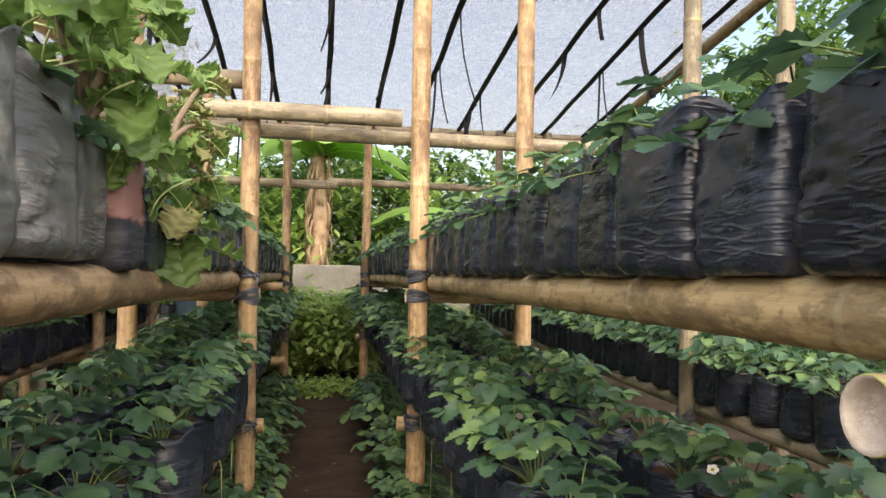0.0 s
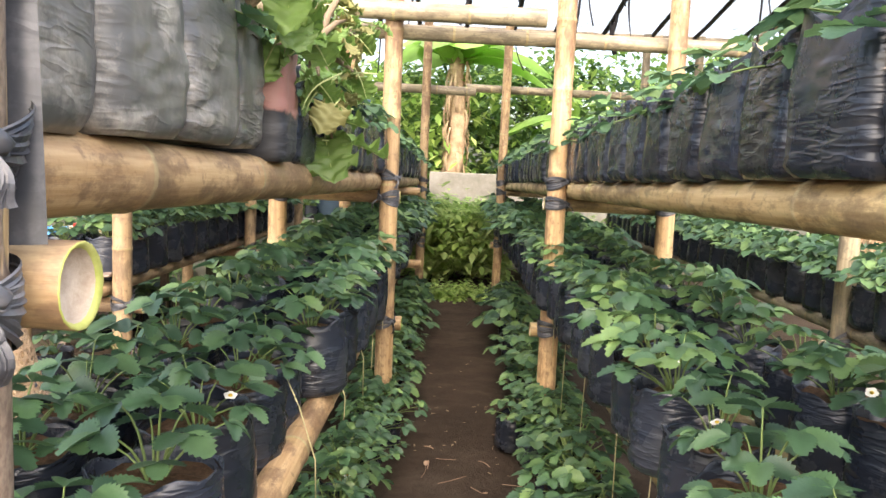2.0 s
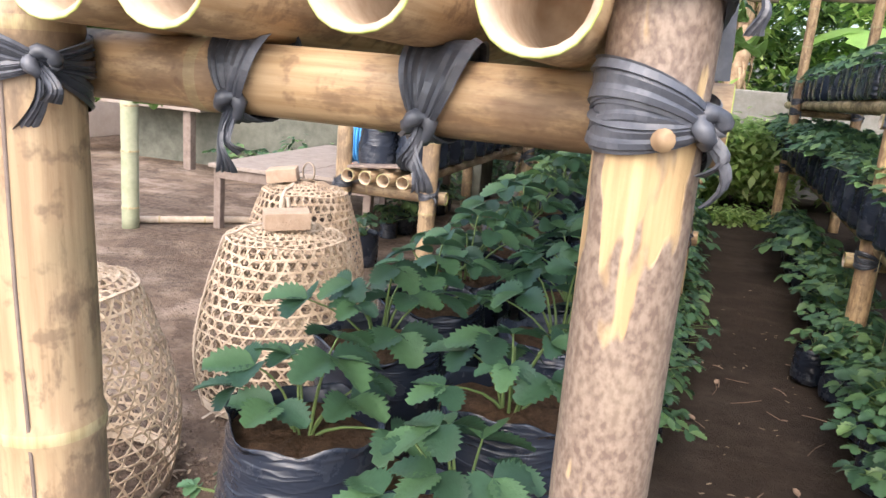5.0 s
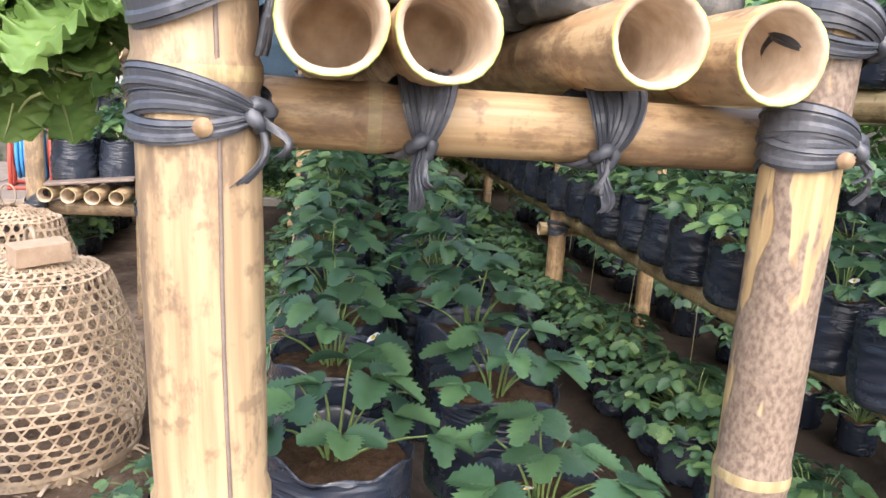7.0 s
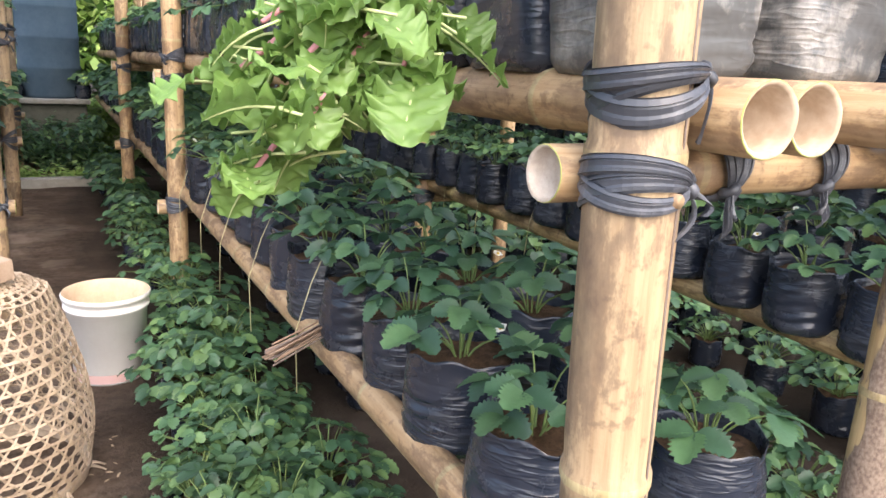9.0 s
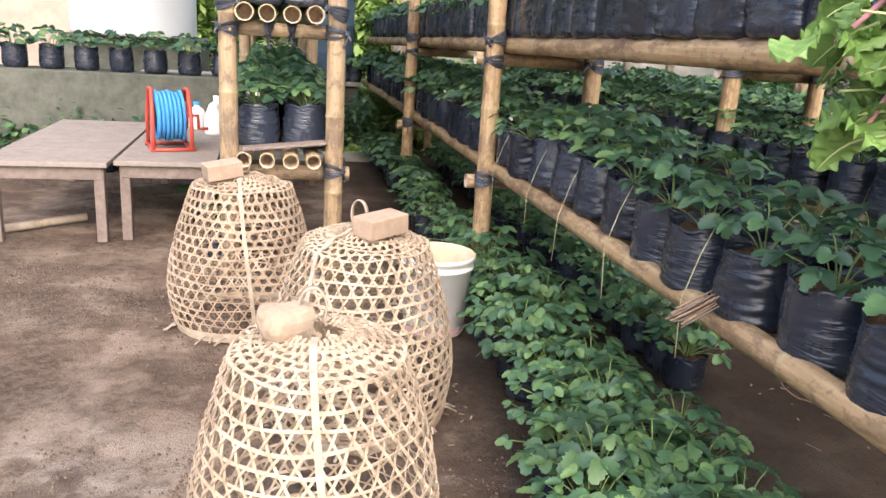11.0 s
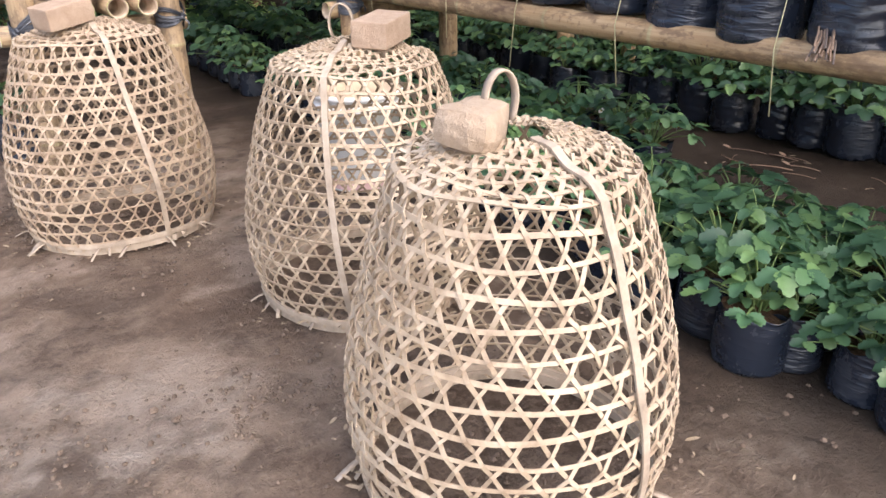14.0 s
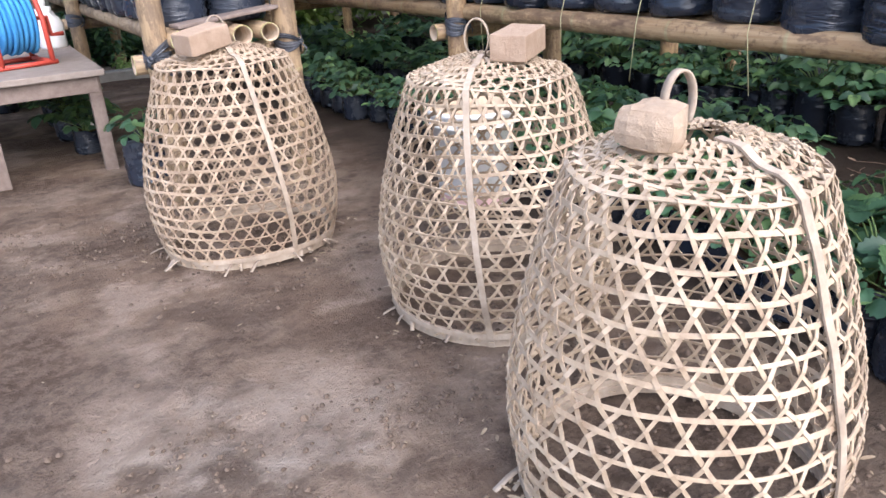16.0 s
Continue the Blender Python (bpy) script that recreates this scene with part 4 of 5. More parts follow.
floor_bed(-0.79, -0.42, 0.6, 1.5, 0.165, 0.85, 1.15)
place("floor", 2, pose(-0.84, 0.95, 0, 0, 0, 40) @ Matrix.Scale(1.2, 4))
floor_bed(-0.70, -0.42, 1.55, 2.5, 0.165, 0.85, 1.15)
floor_bed(-0.60, -0.50, 2.5, 6.6, 0.2, 0.9, 1.3)
floor_bed(-0.04, 0.02, 1.9, 6.6, 0.17, 0.9, 1.25)
floor_bed(0.79, 0.88, 0.5, 6.6, 0.18, 0.95, 1.4)
floor_bed(1.5, 2.1, 0.8, 6.8, 0.32, 0.9, 1.3)
for k, (px, py, sc) in enumerate(((0.64, 3.03, 0.8), (0.735, 2.86, 0.82), (0.775, 2.5, 0.9), (0.76, 2.1, 0.85), (-0.03, 3.06, 0.85), (-0.04, 2.66, 0.8), (0.80, 1.75, 0.9))):
    place("low", k, turned(px, py, 0.0, sc))
place("low", 2, pose(-1.83, 3.62, 0, 0, 0, 10) @ Matrix.Scale(1.05, 4))
floor_bed(-2.0, -1.82, 4.4, 5.7, 0.2, 0.9, 1.15)
floor_bed(-4.4, -2.2, 6.0, 6.1, 0.3, 1.0, 1.3)
for k in range(11):
    place("low", k, turned(-4.7 + 0.27 * k, 6.42, 0.76, 0.95))
for xx in (-1.5, -1.3, -0.68):
    place("floor", 1, turned(xx, 8.25, 0.645, 1.0))
tagged(part("strawberry_rows", FAR, [M_BAG, M_LEAF, M_STEM]), "far rows of strawberry plants in black polybags", "potted plants", kind="stuff")


# ---- mustard plants hanging from the upper shelf ----
def frill_leaf(rng, length, width, lobed=1.0):
    """A broad frilled leaf, along +x: pale midrib, lobed outline, finely ruffled margin."""
    g = Geo()
    nl, nw = 46, 8
    ph, p2, p3 = rng.uniform(0, 6), rng.uniform(0, 6), rng.uniform(0, 6)
    curl = rng.uniform(0.25, 0.75)
    vs, fs = [], []
    for i in range(nl + 1):
        t = i / nl
        w0 = width * (0.10 + 0.90 * math.sin(math.pi * (0.04 + 0.84 * t ** 0.9)) ** 0.5)
        for j in range(-nw, nw + 1):
            s = j / nw
            w = w0 * (1 + lobed * 0.15 * math.sin(t * 15 + ph + (1.5 if s > 0 else 0)) + 0.07 * math.sin(t * 27 + p2 + s))
            e = abs(s) ** 2.2
            ruff = e * width * (0.10 * math.sin(t * 25 + p2 + (2 if s > 0 else 0)) + 0.05 * math.sin(t * 47 + p3)) + 0.032 * width * math.sin(t * 24 + p3) * math.sin(s * 7 + p2)
            end = length * t ** 5 * (0.02 * math.sin(s * 9 + p3) - 0.16 * s * s)
            x = length * (math.sin(curl * t) / curl) + end
            z = -length * (1 - math.cos(curl * t)) / curl * 1.3 + ruff + 0.10 * abs(s) * width
            vs.append(Vector((x + e * 0.03 * width * math.sin(t * 22 + p2 + 1.5), s * w / 2, z)))
    m = 2 * nw + 1
    for i in range(nl):
        for j in range(m - 1):
            fs.append((i * m + j, i * m + j + 1, (i + 1) * m + j + 1, (i + 1) * m + j))
    g.add(vs, fs)
    rib = [Vector((length * (math.sin(curl * t) / curl), 0, -length * (1 - math.cos(curl * t)) / curl * 1.3 - 0.002)) for t in (0, 0.2, 0.4, 0.6, 0.8, 0.95)]
    tube(g, [Vector((-0.04, 0, -0.005))] + rib, [0.002, 0.002, 0.0018, 0.0015, 0.0012, 0.0009, 0.0005], 6, False, 1)
    return g


def mustard(base, stems, label, seed, dry=0.15, extra_pink=False):
    r2 = random.Random(seed)
    e = empty("mustard_plant", label, "plant", at=Matrix.Translation(base))
    for si, (top, n, size) in enumerate(stems):
        top = Vector(top)
        pts = [Vector((0, 0, 0)), top * 0.35 + Vector((0, 0, 0.05)), top * 0.7 + Vector((0, 0, 0.03)), top]
        g = Geo()
        tube(g, pts, [0.009, 0.008, 0.006, 0.003], 8)
        part("stem", g, M_STEM_PINK if extra_pink else M_STEM_WOOD, e)
        for k in range(n):
            t = 0.5 + 0.55 * (k + 1) / n
            p = top * t + Vector((r2.uniform(-0.03, 0.03), r2.uniform(-0.03, 0.03), r2.uniform(-0.03, 0.03)))
            a = k * 2.4 + r2.uniform(-0.5, 0.5)
            ln = size * r2.uniform(0.75, 1.15)
            lf = part("leaf", frill_leaf(r2, ln, ln * r2.uniform(0.8, 1.05), 0.4 if extra_pink else 1.0), [M_KALE_DRY if r2.random() < dry else M_KALE, M_RIB], e)
            lf.matrix_basis = Matrix.Translation(p) @ pose(0, 0, 0, r2.uniform(-25, 25), r2.uniform(-20, 40), math.degrees(a))
    return e


mustard((-0.48, 0.48, 1.475), [((-0.40, -0.10, -0.20), 13, 0.085), ((-0.38, -0.16, -0.30), 12, 0.08), ((-0.33, -0.18, -0.17), 16, 0.085), ((-0.34, -0.24, -0.23), 15, 0.08), ((-0.27, -0.14, -0.25), 15, 0.085), ((-0.36, -0.12, -0.13), 14, 0.08), ((-0.22, -0.22, -0.17), 14, 0.085), ((-0.31, -0.08, -0.27), 13, 0.08), ((-0.28, -0.22, -0.10), 12, 0.08)], "yellow-green frilly mustard plant leaning out of the top shelf", 5, 0.0, True)
mustard((-0.05, 0.84, 1.52), [((0.04, -0.14, 0.20), 8, 0.09), ((0.02, 0.04, 0.30), 9, 0.095), ((0.06, 0.20, 0.13), 8, 0.09), ((0.05, 0.26, 0.27), 7, 0.085), ((0.03, -0.27, 0.14), 6, 0.085), ((0.08, 0.13, -0.01), 7, 0.085), ((-0.10, 0.10, 0.24), 7, 0.09), ((0.09, 0.02, 0.10), 6, 0.09), ((0.02, -0.36, 0.24), 5, 0.085)], "leggy frilly mustard plant with woody stems on the top shelf", 8, 0.08)
mustard((-0.02, 1.30, 1.48), [((0.03, 0.17, -0.16), 5, 0.14), ((0.05, 0.10, -0.05), 6, 0.09), ((0.06, 0.22, 0.27), 12, 0.06), ((0.06, 0.10, 0.14), 8, 0.07), ((0.07, 0.30, 0.14), 9, 0.065), ((0.08, 0.26, 0.02), 8, 0.07), ((0.05, -0.18, -0.02), 5, 0.08), ((0.04, 0.36, 0.30), 8, 0.07)], "wilting yellowed mustard leaves hanging off the shelf", 13, 0.4)


# ---- chicken-cage baskets ----
def basket(label, x, y, rb, h, yaw, seed, lean=(0, 0), m=M_STRIP, rtop=0.66, strap_a=-95, stone="brick", n=44, hoops=17, oval=1.0):
    """An open hexagonal-weave bell basket: hoops, two families of slanting splints, rim, strap and loop handle."""
    r2 = random.Random(seed)
    e = empty("bell_basket", label, "basket", "bell baskets", at=pose(x, y, 0, lean[0], lean[1], yaw) @ Matrix.Diagonal((oval, 2 - oval, 1, 1)))

    def prof(t):
        # t: 0 at the rim, 1 at the shoulder, 1..1.5 over the flat top
        if t <= 1:
            body = rb * (0.90 + 0.10 * math.sin(min(1, t / 0.32) * math.pi / 2)) if t < 0.32 else rb * (1 - (1 - rtop) * ((t - 0.32) / 0.68) ** 1.55)
            return body, h * 0.93 * t
        q = min(1.0, (t - 1) / 0.5)
        return rb * rtop * (1 - 0.9 * q), h * (0.93 + 0.07 * math.sin(q * math.pi / 2))

    ph = [r2.uniform(0, 6) for _ in range(4)]

    def at(a, t, off=0.0):
        r, z = prof(t)
        r *= 1 + 0.012 * math.sin(2 * a + ph[0]) + 0.008 * math.sin(3 * a + ph[1] + z * 6)
        r1, z1 = prof(t + 0.01)
        nr, nz = (z1 - z), (r - r1)
        ln = math.hypot(nr, nz) or 1
        o = Vector((math.cos(a) * nr / ln, math.sin(a) * nr / ln, nz / ln))
        return Vector((r * math.cos(a), r * math.sin(a), z + 0.004 * math.sin(5 * a + t * 30 + ph[2]))) + o * off, o

    levels = [k / hoops for k in range(1, int(hoops * 1.40))]
    for k, t in enumerate(levels):
        g = Geo()
        pts, outs = [], []
        for i in range(61):
            a = 2 * math.pi * i / 60
            p, o = at(a, t + 0.004 * math.sin(a * 2 + k))
            pts.append(p)
            outs.append(o)
        ribbon(g, pts, outs, 0.0075 * r2.uniform(0.85, 1.2), 0.0022)
        part("hoop", g, m, e, smooth=False)
    for sg in (1, -1):
        for s in range(n):
            g = Geo()
            a0 = 2 * math.pi * (s + (0.5 if sg < 0 else 0)) / n
            pts, outs = [], []
            for i in range(int(hoops * 1.42) * 2 + 1):
                lv = i / 2
                a = a0 + sg * lv * math.pi / n + r2.uniform(-0.006, 0.006)
                p, o = at(a, lv / hoops, 0.0028 * (1 if (i + (0 if sg > 0 else 1)) % 2 else -1))
                pts.append(p)
                outs.append(o)
            ribbon(g, pts, outs, 0.0062 * r2.uniform(0.85, 1.25), 0.0018)
            part("splint", g, m, e, smooth=False)
    for z, r, wd in ((0.012, rb * 0.905, 0.022), (0.03, rb * 0.925, 0.014)):
        g = Geo()
        pts = [Vector((r * math.cos(a), r * math.sin(a), z + 0.004 * math.sin(3 * a))) for a in [2 * math.pi * i / 48 for i in range(49)]]
        outs = [Vector((p.x, p.y, 0)).normalized() for p in pts]
        ribbon(g, pts, outs, wd, 0.008)
        part("rim", g, M_STRAP, e, smooth=False)
    for k in range(26):
        a = r2.uniform(0, 6.28)
        o = Vector((math.cos(a), math.sin(a), 0))
        tn = Vector((-o.y, o.x, 0)) * r2.uniform(-1.2, 1.2)
        ln = r2.uniform(0.02, 0.07)
        g = Geo()
        q0 = o * rb * 0.9 + Vector((0, 0, 0.025))
        q1 = q0 + (o + tn).normalized() * ln + Vector((0, 0, -0.018))
        ribbon(g, [q0, (q0 + q1) / 2 + Vector((0, 0, 0.004)), q1], [Vector((0, 0, 1))] * 3, r2.uniform(0.005, 0.014), 0.0015)
        part("frayed_end", g, M_STRAP, e)
    sa = radians(strap_a)
    g = Geo()
    pts, outs = [], []
    for i in range(31):
        p, o = at(sa + 0.12 - 0.3 * i / 30, 1.42 * i / 30, 0.007)
        pts.append(p)
        outs.append(o)
    ribbon(g, pts, outs, 0.015, 0.004)
    part("strap", g, M_STRAP, e, "wide greyish bamboo strap", smooth=False)
    g = Geo()
    pts, outs = [], []
    top = h
    tang = Vector((-math.sin(sa), math.cos(sa), 0))
    for i in range(17):
        q = i / 16
        a = math.pi * (-0.25 + 1.5 * q)
        pts.append(Vector((0, 0, top + 0.04)) + tang * 0.03 * math.cos(a) + Vector((0, 0, 0.046 * math.sin(a))))
        outs.append(tang * math.cos(a) + Vector((0, 0, math.sin(a))))
    ribbon(g, pts, outs, 0.014, 0.004)
    hd = part("handle", g, M_STRAP, e, "bent split-bamboo loop handle")
    hd.matrix_basis = Matrix.Translation((0.0, 0.03, 0))
    return e


def weight(name, label, at, s, m, seed, round_it):
    """A brick or rough stone lying on a basket."""
    r2 = random.Random(seed)
    bm = bmesh.new()
    bmesh.ops.create_cube(bm, size=1)
    bmesh.ops.scale(bm, vec=s, verts=bm.verts)
    bmesh.ops.bevel(bm, geom=bm.edges[:], offset=min(s) * (0.36 if round_it else 0.07), segments=2, profile=0.6, affect="EDGES")
    bmesh.ops.subdivide_edges(bm, edges=bm.edges[:], cuts=2, use_grid_fill=True)
    k = min(s) * (0.16 if round_it else 0.05)
    for v in bm.verts:
        q = noise.noise(v.co * 14 + Vector((seed, 0, 0)))
        v.co += v.co.normalized() * q * k
        if round_it:
            v.co.y *= 1 - 0.25 * (v.co.x / s[0])
            v.co.z *= 1 + 0.3 * (v.co.x / s[0])
    me = bpy.data.meshes.new(name)
    bm.to_mesh(me)
    bm.free()
    me.materials.append(m)
    ob = new(name, me)
    ob.matrix_basis = at
    return tagged(ob, label, "stone" if round_it else "brick")


BASKETS = [(-1.49, 1.02, 0.283, 0.632, 20, 1, (1, -1), M_STRIP, -110, 33, 15), (-1.30, 1.82, 0.31, 0.64, 40, 2, (0, 0), M_STRIP, -173, 37, 17), (-1.71, 2.67, 0.30, 0.64, 0, 3, (-1, 0), M_STRIP_OLD, -85, 38, 17)]
LBL = ["pale open-weave bamboo bell basket set on the earth, leaning slightly", "bamboo bell basket with a brick on its flat top", "aged bamboo bell basket standing beside the plant rack"]
for (x, y, rb, h, yaw, sd, lean, m, sa, n, hp), lb in zip(BASKETS, LBL):
    basket(lb, x, y, rb, h, yaw, sd, lean, m, strap_a=sa, n=n, hoops=hp, oval=1.03 if sd == 2 else 1.0)
weight("stone", "rough tan stone weighing down a basket", pose(-1.562, 1.025, 0.648, 4, 6, 25), (0.115, 0.085, 0.07), M_STONE, 4, True)
weight("brick", "weathered tan brick lying on a basket", pose(-1.262, 1.75, 0.672, 2, -3, 35), (0.155, 0.088, 0.06), M_BRICK, 7, False)
weight("brick", "half brick lying on the aged basket", pose(-1.785, 2.60, 0.672, 3, -8, 20), (0.14, 0.09, 0.06), M_BRICK, 9, False)


# ---- pail, sticks, tables, reel, tanks ----
def pail():
    e = empty("paint_pail", "white plastic paint pail, stained inside, pink near its base", "bucket", at=Matrix.Translation((-0.90, 2.52, 0.0)) @ Matrix.Scale(0.94, 4))
    g = Geo()
    lathe(g, [(0.001, 0.002), (0.135, 0.002), (0.138, 0.01), (0.14, 0.05), (0.142, 0.052), (0.158, 0.31), (0.167, 0.312), (0.167, 0.325), (0.16, 0.327), (0.161, 0.35), (0.172, 0.352), (0.174, 0.368), (0.170, 0.374)], 40)
    part("shell", g, M_PAIL, e, "white ribbed plastic shell")
    g = Geo()
    lathe(g, [(0.170, 0.374), (0.158, 0.366), (0.144, 0.2), (0.130, 0.02), (0.001, 0.018)], 40)
    part("inside", g, M_PAIL_IN, e, "brown-stained inner wall")
    g = Geo()
    lathe(g, [(0.1405, 0.012), (0.1425, 0.05)], 40)
    part("band", g, M_PAIL_PINK, e, "faded pink band")


pail()
r3 = random.Random(31)
se = empty("stick_bundle", "bundle of thin dry sticks pushed between the grow bags", "sticks", at=pose(-0.55, 1.06, 0.655, 0, 0, 0) @ Matrix.Scale(0.75, 4))
for k in range(22):
    g = Geo()
    o = Vector((0, r3.uniform(-0.03, 0.03), r3.uniform(-0.018, 0.018)))
    tube(g, [Vector((-0.14 + r3.uniform(-0.02, 0.02), -0.07, -0.02)) + o * 1.2, o, Vector((0.14, 0.08, 0.02)) + o], 0.0033, 5)
    part("stick", g, M_STICK if k % 3 else M_WOOD_DARK, se)


def table(x0, x1, y0, y1, z, label):
    e = empty("table", label, "table", "yard tables", at=Matrix.Translation((x0, y0, 0)))
    w, d = x1 - x0, y1 - y0
    nb = 4
    for k in range(nb):
        g = Geo()
        box(g, (w / 2, d * (k + 0.5) / nb, z - 0.014), (w, d / nb - 0.004, 0.028), 0.004)
        part("board", g, M_WOOD, e, smooth=False)
    for px in (0.05, w - 0.05):
        for py in (0.06, d - 0.06):
            g = Geo()
            box(g, (px, py, (z - 0.03) / 2), (0.055, 0.055, z - 0.03), 0.005)
            part("leg", g, M_WOOD_DARK, e, smooth=False)
    for py in (0.04, d - 0.04):
        g = Geo()
        box(g, (w / 2, py, z - 0.065), (w - 0.06, 0.025, 0.07), 0.004)
        part("apron", g, M_WOOD_DARK, e, smooth=False)
    return e


table(-2.44, -1.90, 3.9, 5.6, 0.46, "low grey wooden table carrying a hose reel")
table(-3.1, -2.465, 3.85, 5.6, 0.455, "low grey wooden table, bare top")


def reel():
    e = empty("hose_reel", "blue garden hose wound on a red plastic reel, on a table", "hose reel", at=pose(-2.2, 4.38, 0.46, 0, 0, 15))
    for sx in (-0.11, 0.11):
        g = Geo()
        pts = [Vector((sx, 0.13, 0.012)), Vector((sx, 0.12, 0.2)), Vector((sx * 0.95, 0.06, 0.36)), Vector((sx * 0.95, -0.06, 0.36)), Vector((sx, -0.12, 0.2)), Vector((sx, -0.13, 0.012))]
        tube(g, pts, 0.012, 8)
        tube(g, [pts[0], pts[-1]], 0.012, 8)
        part("side_frame", g, M_RED, e)
        g = Geo()
        lathe(g, [(0.001, -0.006), (0.085, -0.006), (0.09, 0), (0.085, 0.006), (0.001, 0.006)], 28)
        f = part("flange", g, M_RED, e)
        f.matrix_basis = pose(sx * 0.86, 0, 0.2, 0, 90, 0)
    for py in (-0.13, 0.13):
        g = Geo()
        tube(g, [(-0.13, py, 0.012), (0.13, py, 0.012)], 0.011, 8)
        part("foot_bar", g, M_RED, e)
    for lay, r in ((0, 0.10), (1, 0.122), (2, 0.14)):
        g = Geo()
        pts = []
        turns = 9 - lay
        for i in range(turns * 20 + 1):
            a = 2 * math.pi * i / 20
            pts.append(Vector((-0.083 + 0.166 * i / (turns * 20), (r + 0.007 * math.sin(a * 0.37 + lay)) * math.cos(a), 0.2 + (r + 0.007 * math.sin(a * 0.29 + lay)) * math.sin(a))))
        tube(g, pts, 0.0105, 6)
        part("hose", g, M_HOSE, e, "blue ribbed garden hose")
    g = Geo()
    tube(g, [(0.1, 0, 0.2), (0.17, 0, 0.2), (0.175, 0, 0.12), (0.23, 0, 0.12)], 0.011, 8)
    part("crank", g, M_RED, e)


reel()


def drum(name, x, y, z, r, h, m, label, cat, ribs=5):
    g = Geo()
    p = [(0.001, 0), (r * 0.97, 0), (r, 0.03)]
    for k in range(1, ribs):
        q = h * k / ribs
        p += [(r, q - 0.03), (r * 1.02, q - 0.012), (r * 1.02, q + 0.012), (r, q + 0.03)]
    p += [(r, h * 0.97), (r * 0.9, h * 1.03), (r * 0.34, h * 1.09), (0.001, h * 1.09)]
    lathe(g, p, 40)
    e = empty(name, label, cat, at=Matrix.Translation((x, y, z)))
    part("body", g, m, e)
    g = Geo()
    lathe(g, [(0.001, h * 1.085), (r * 0.32, h * 1.085), (r * 0.33, h * 1.12), (r * 0.3, h * 1.135), (0.001, h * 1.14)], 28)
    part("lid", g, m, e)
    return e


drum("water_tank", -0.97, 8.45, 0.645, 0.29, 1.5, M_TANK, "tall blue-grey plastic water tank on the raised bed", "water tank")
drum("water_tank", -3.12, 9.1, 0.99, 0.68, 0.95, M_WHITE, "rounded white water tank behind the ledge", "water tank", 2)
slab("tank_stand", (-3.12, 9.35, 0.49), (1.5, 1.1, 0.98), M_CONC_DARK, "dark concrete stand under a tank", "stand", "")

# far shed bench and posts
g = Geo()
box(g, (-5.6, 6.6, 0.62), (2.0, 1.6, 0.07), 0.01)
be = empty("shed_bench", "long dusty timber bench in front of the shed", "bench")
part("top", g, M_WOOD, be, smooth=False)
for px in (-6.4, -4.8):
    for py in (5.9, 7.3):
        g = Geo()
        box(g, (px, py, 0.29), (0.09, 0.09, 0.59), 0.008)
        part("leg", g, M_WOOD_DARK, be, smooth=False)
r4 = random.Random(8)
culm("yard_post", (-3.49, 3.55, -0.03), (-3.47, 3.55, 2.5), 0.055, None, M_GREENPAINT, r4, open_ends=False)
tagged(bpy.data.objects["yard_post"], "greenish weathered bamboo post standing in the yard", "post")
culm("ground_pole", (-3.6, 3.62, 0.03), (-2.7, 4.35, 0.03), 0.025, None, M_STRAP, r4)
tagged(bpy.data.objects["ground_pole"], "thin pale pole lying on the earth", "pole")
# spare tubes laid on the rack end, and a board on them
tb = empty("tube_bundle", "four short bamboo tubes lying on the low shelf end", "bamboo tubes")
g = Geo()
box(g, (-1.53, 3.22, 0.667), (0.40, 0.1, 0.014), 0.004)
part("board", g, M_WOOD_DARK, tb, "weathered grey board", smooth=False)
tb.matrix_basis = Matrix.Translation((-1.53, 3.22, 0.667)) @ pose(0, 0, 0, 0, -5, 6) @ Matrix.Translation((1.53, -3.22, -0.655))


# ---- greenery beyond ----
def leaf_mass(name, boxes, count, size, m, seed, label, category, kind="stuff", clump=0.5):
    """Many small bent leaves gathered in clumps inside boxes: hedge, weeds, woods."""
    r2 = np.random.RandomState(seed)
    V, F = [], []
    vol = [b[3] * b[4] * b[5] for b in boxes]
    for (cx, cy, cz, sx, sy, sz), v in zip(boxes, vol):
        k = int(count * v / sum(vol))
        ncl = max(3, int(k / 40))
        cl = r2.uniform(-0.5, 0.5, (ncl, 3)) * (sx, sy, sz) + (cx, cy, cz)
        rad = r2.uniform(0.4, 1.0, ncl) * clump
        pick = r2.randint(0, ncl, k)
        pts = cl[pick] + r2.normal(0, 0.45, (k, 3)) * rad[pick][:, None]
        yaw, pit = r2.uniform(0, 6.28, k), r2.uniform(-0.9, 0.6, k)
        sc = size * r2.uniform(0.6, 1.4, k)
        for p, a, b, s in zip(pts, yaw, pit, sc):
            if p[2] < 0.02:
                p[2] = 0.02 + abs(p[2]) * 0.3
            d = np.array((math.cos(a) * math.cos(b), math.sin(a) * math.cos(b), math.sin(b)))
            sd = np.array((-math.sin(a), math.cos(a), 0.0))
            i = len(V)
            V += [p, p + d * s * 0.5 + sd * s * 0.28, p + d * s * 0.5 + (0, 0, -0.08 * s), p + d * s * 0.5 - sd * s * 0.28, p + d * s + (0, 0, -0.2 * s)]
            F += [(i, i + 1, i + 2), (i, i + 2, i + 3), (i + 1, i + 4, i + 2), (i + 2, i + 4, i + 3)]
    g = Geo()
    g.add([Vector(p) for p in V], F)
    return tagged(part(name, g, m), label, category, kind=kind)


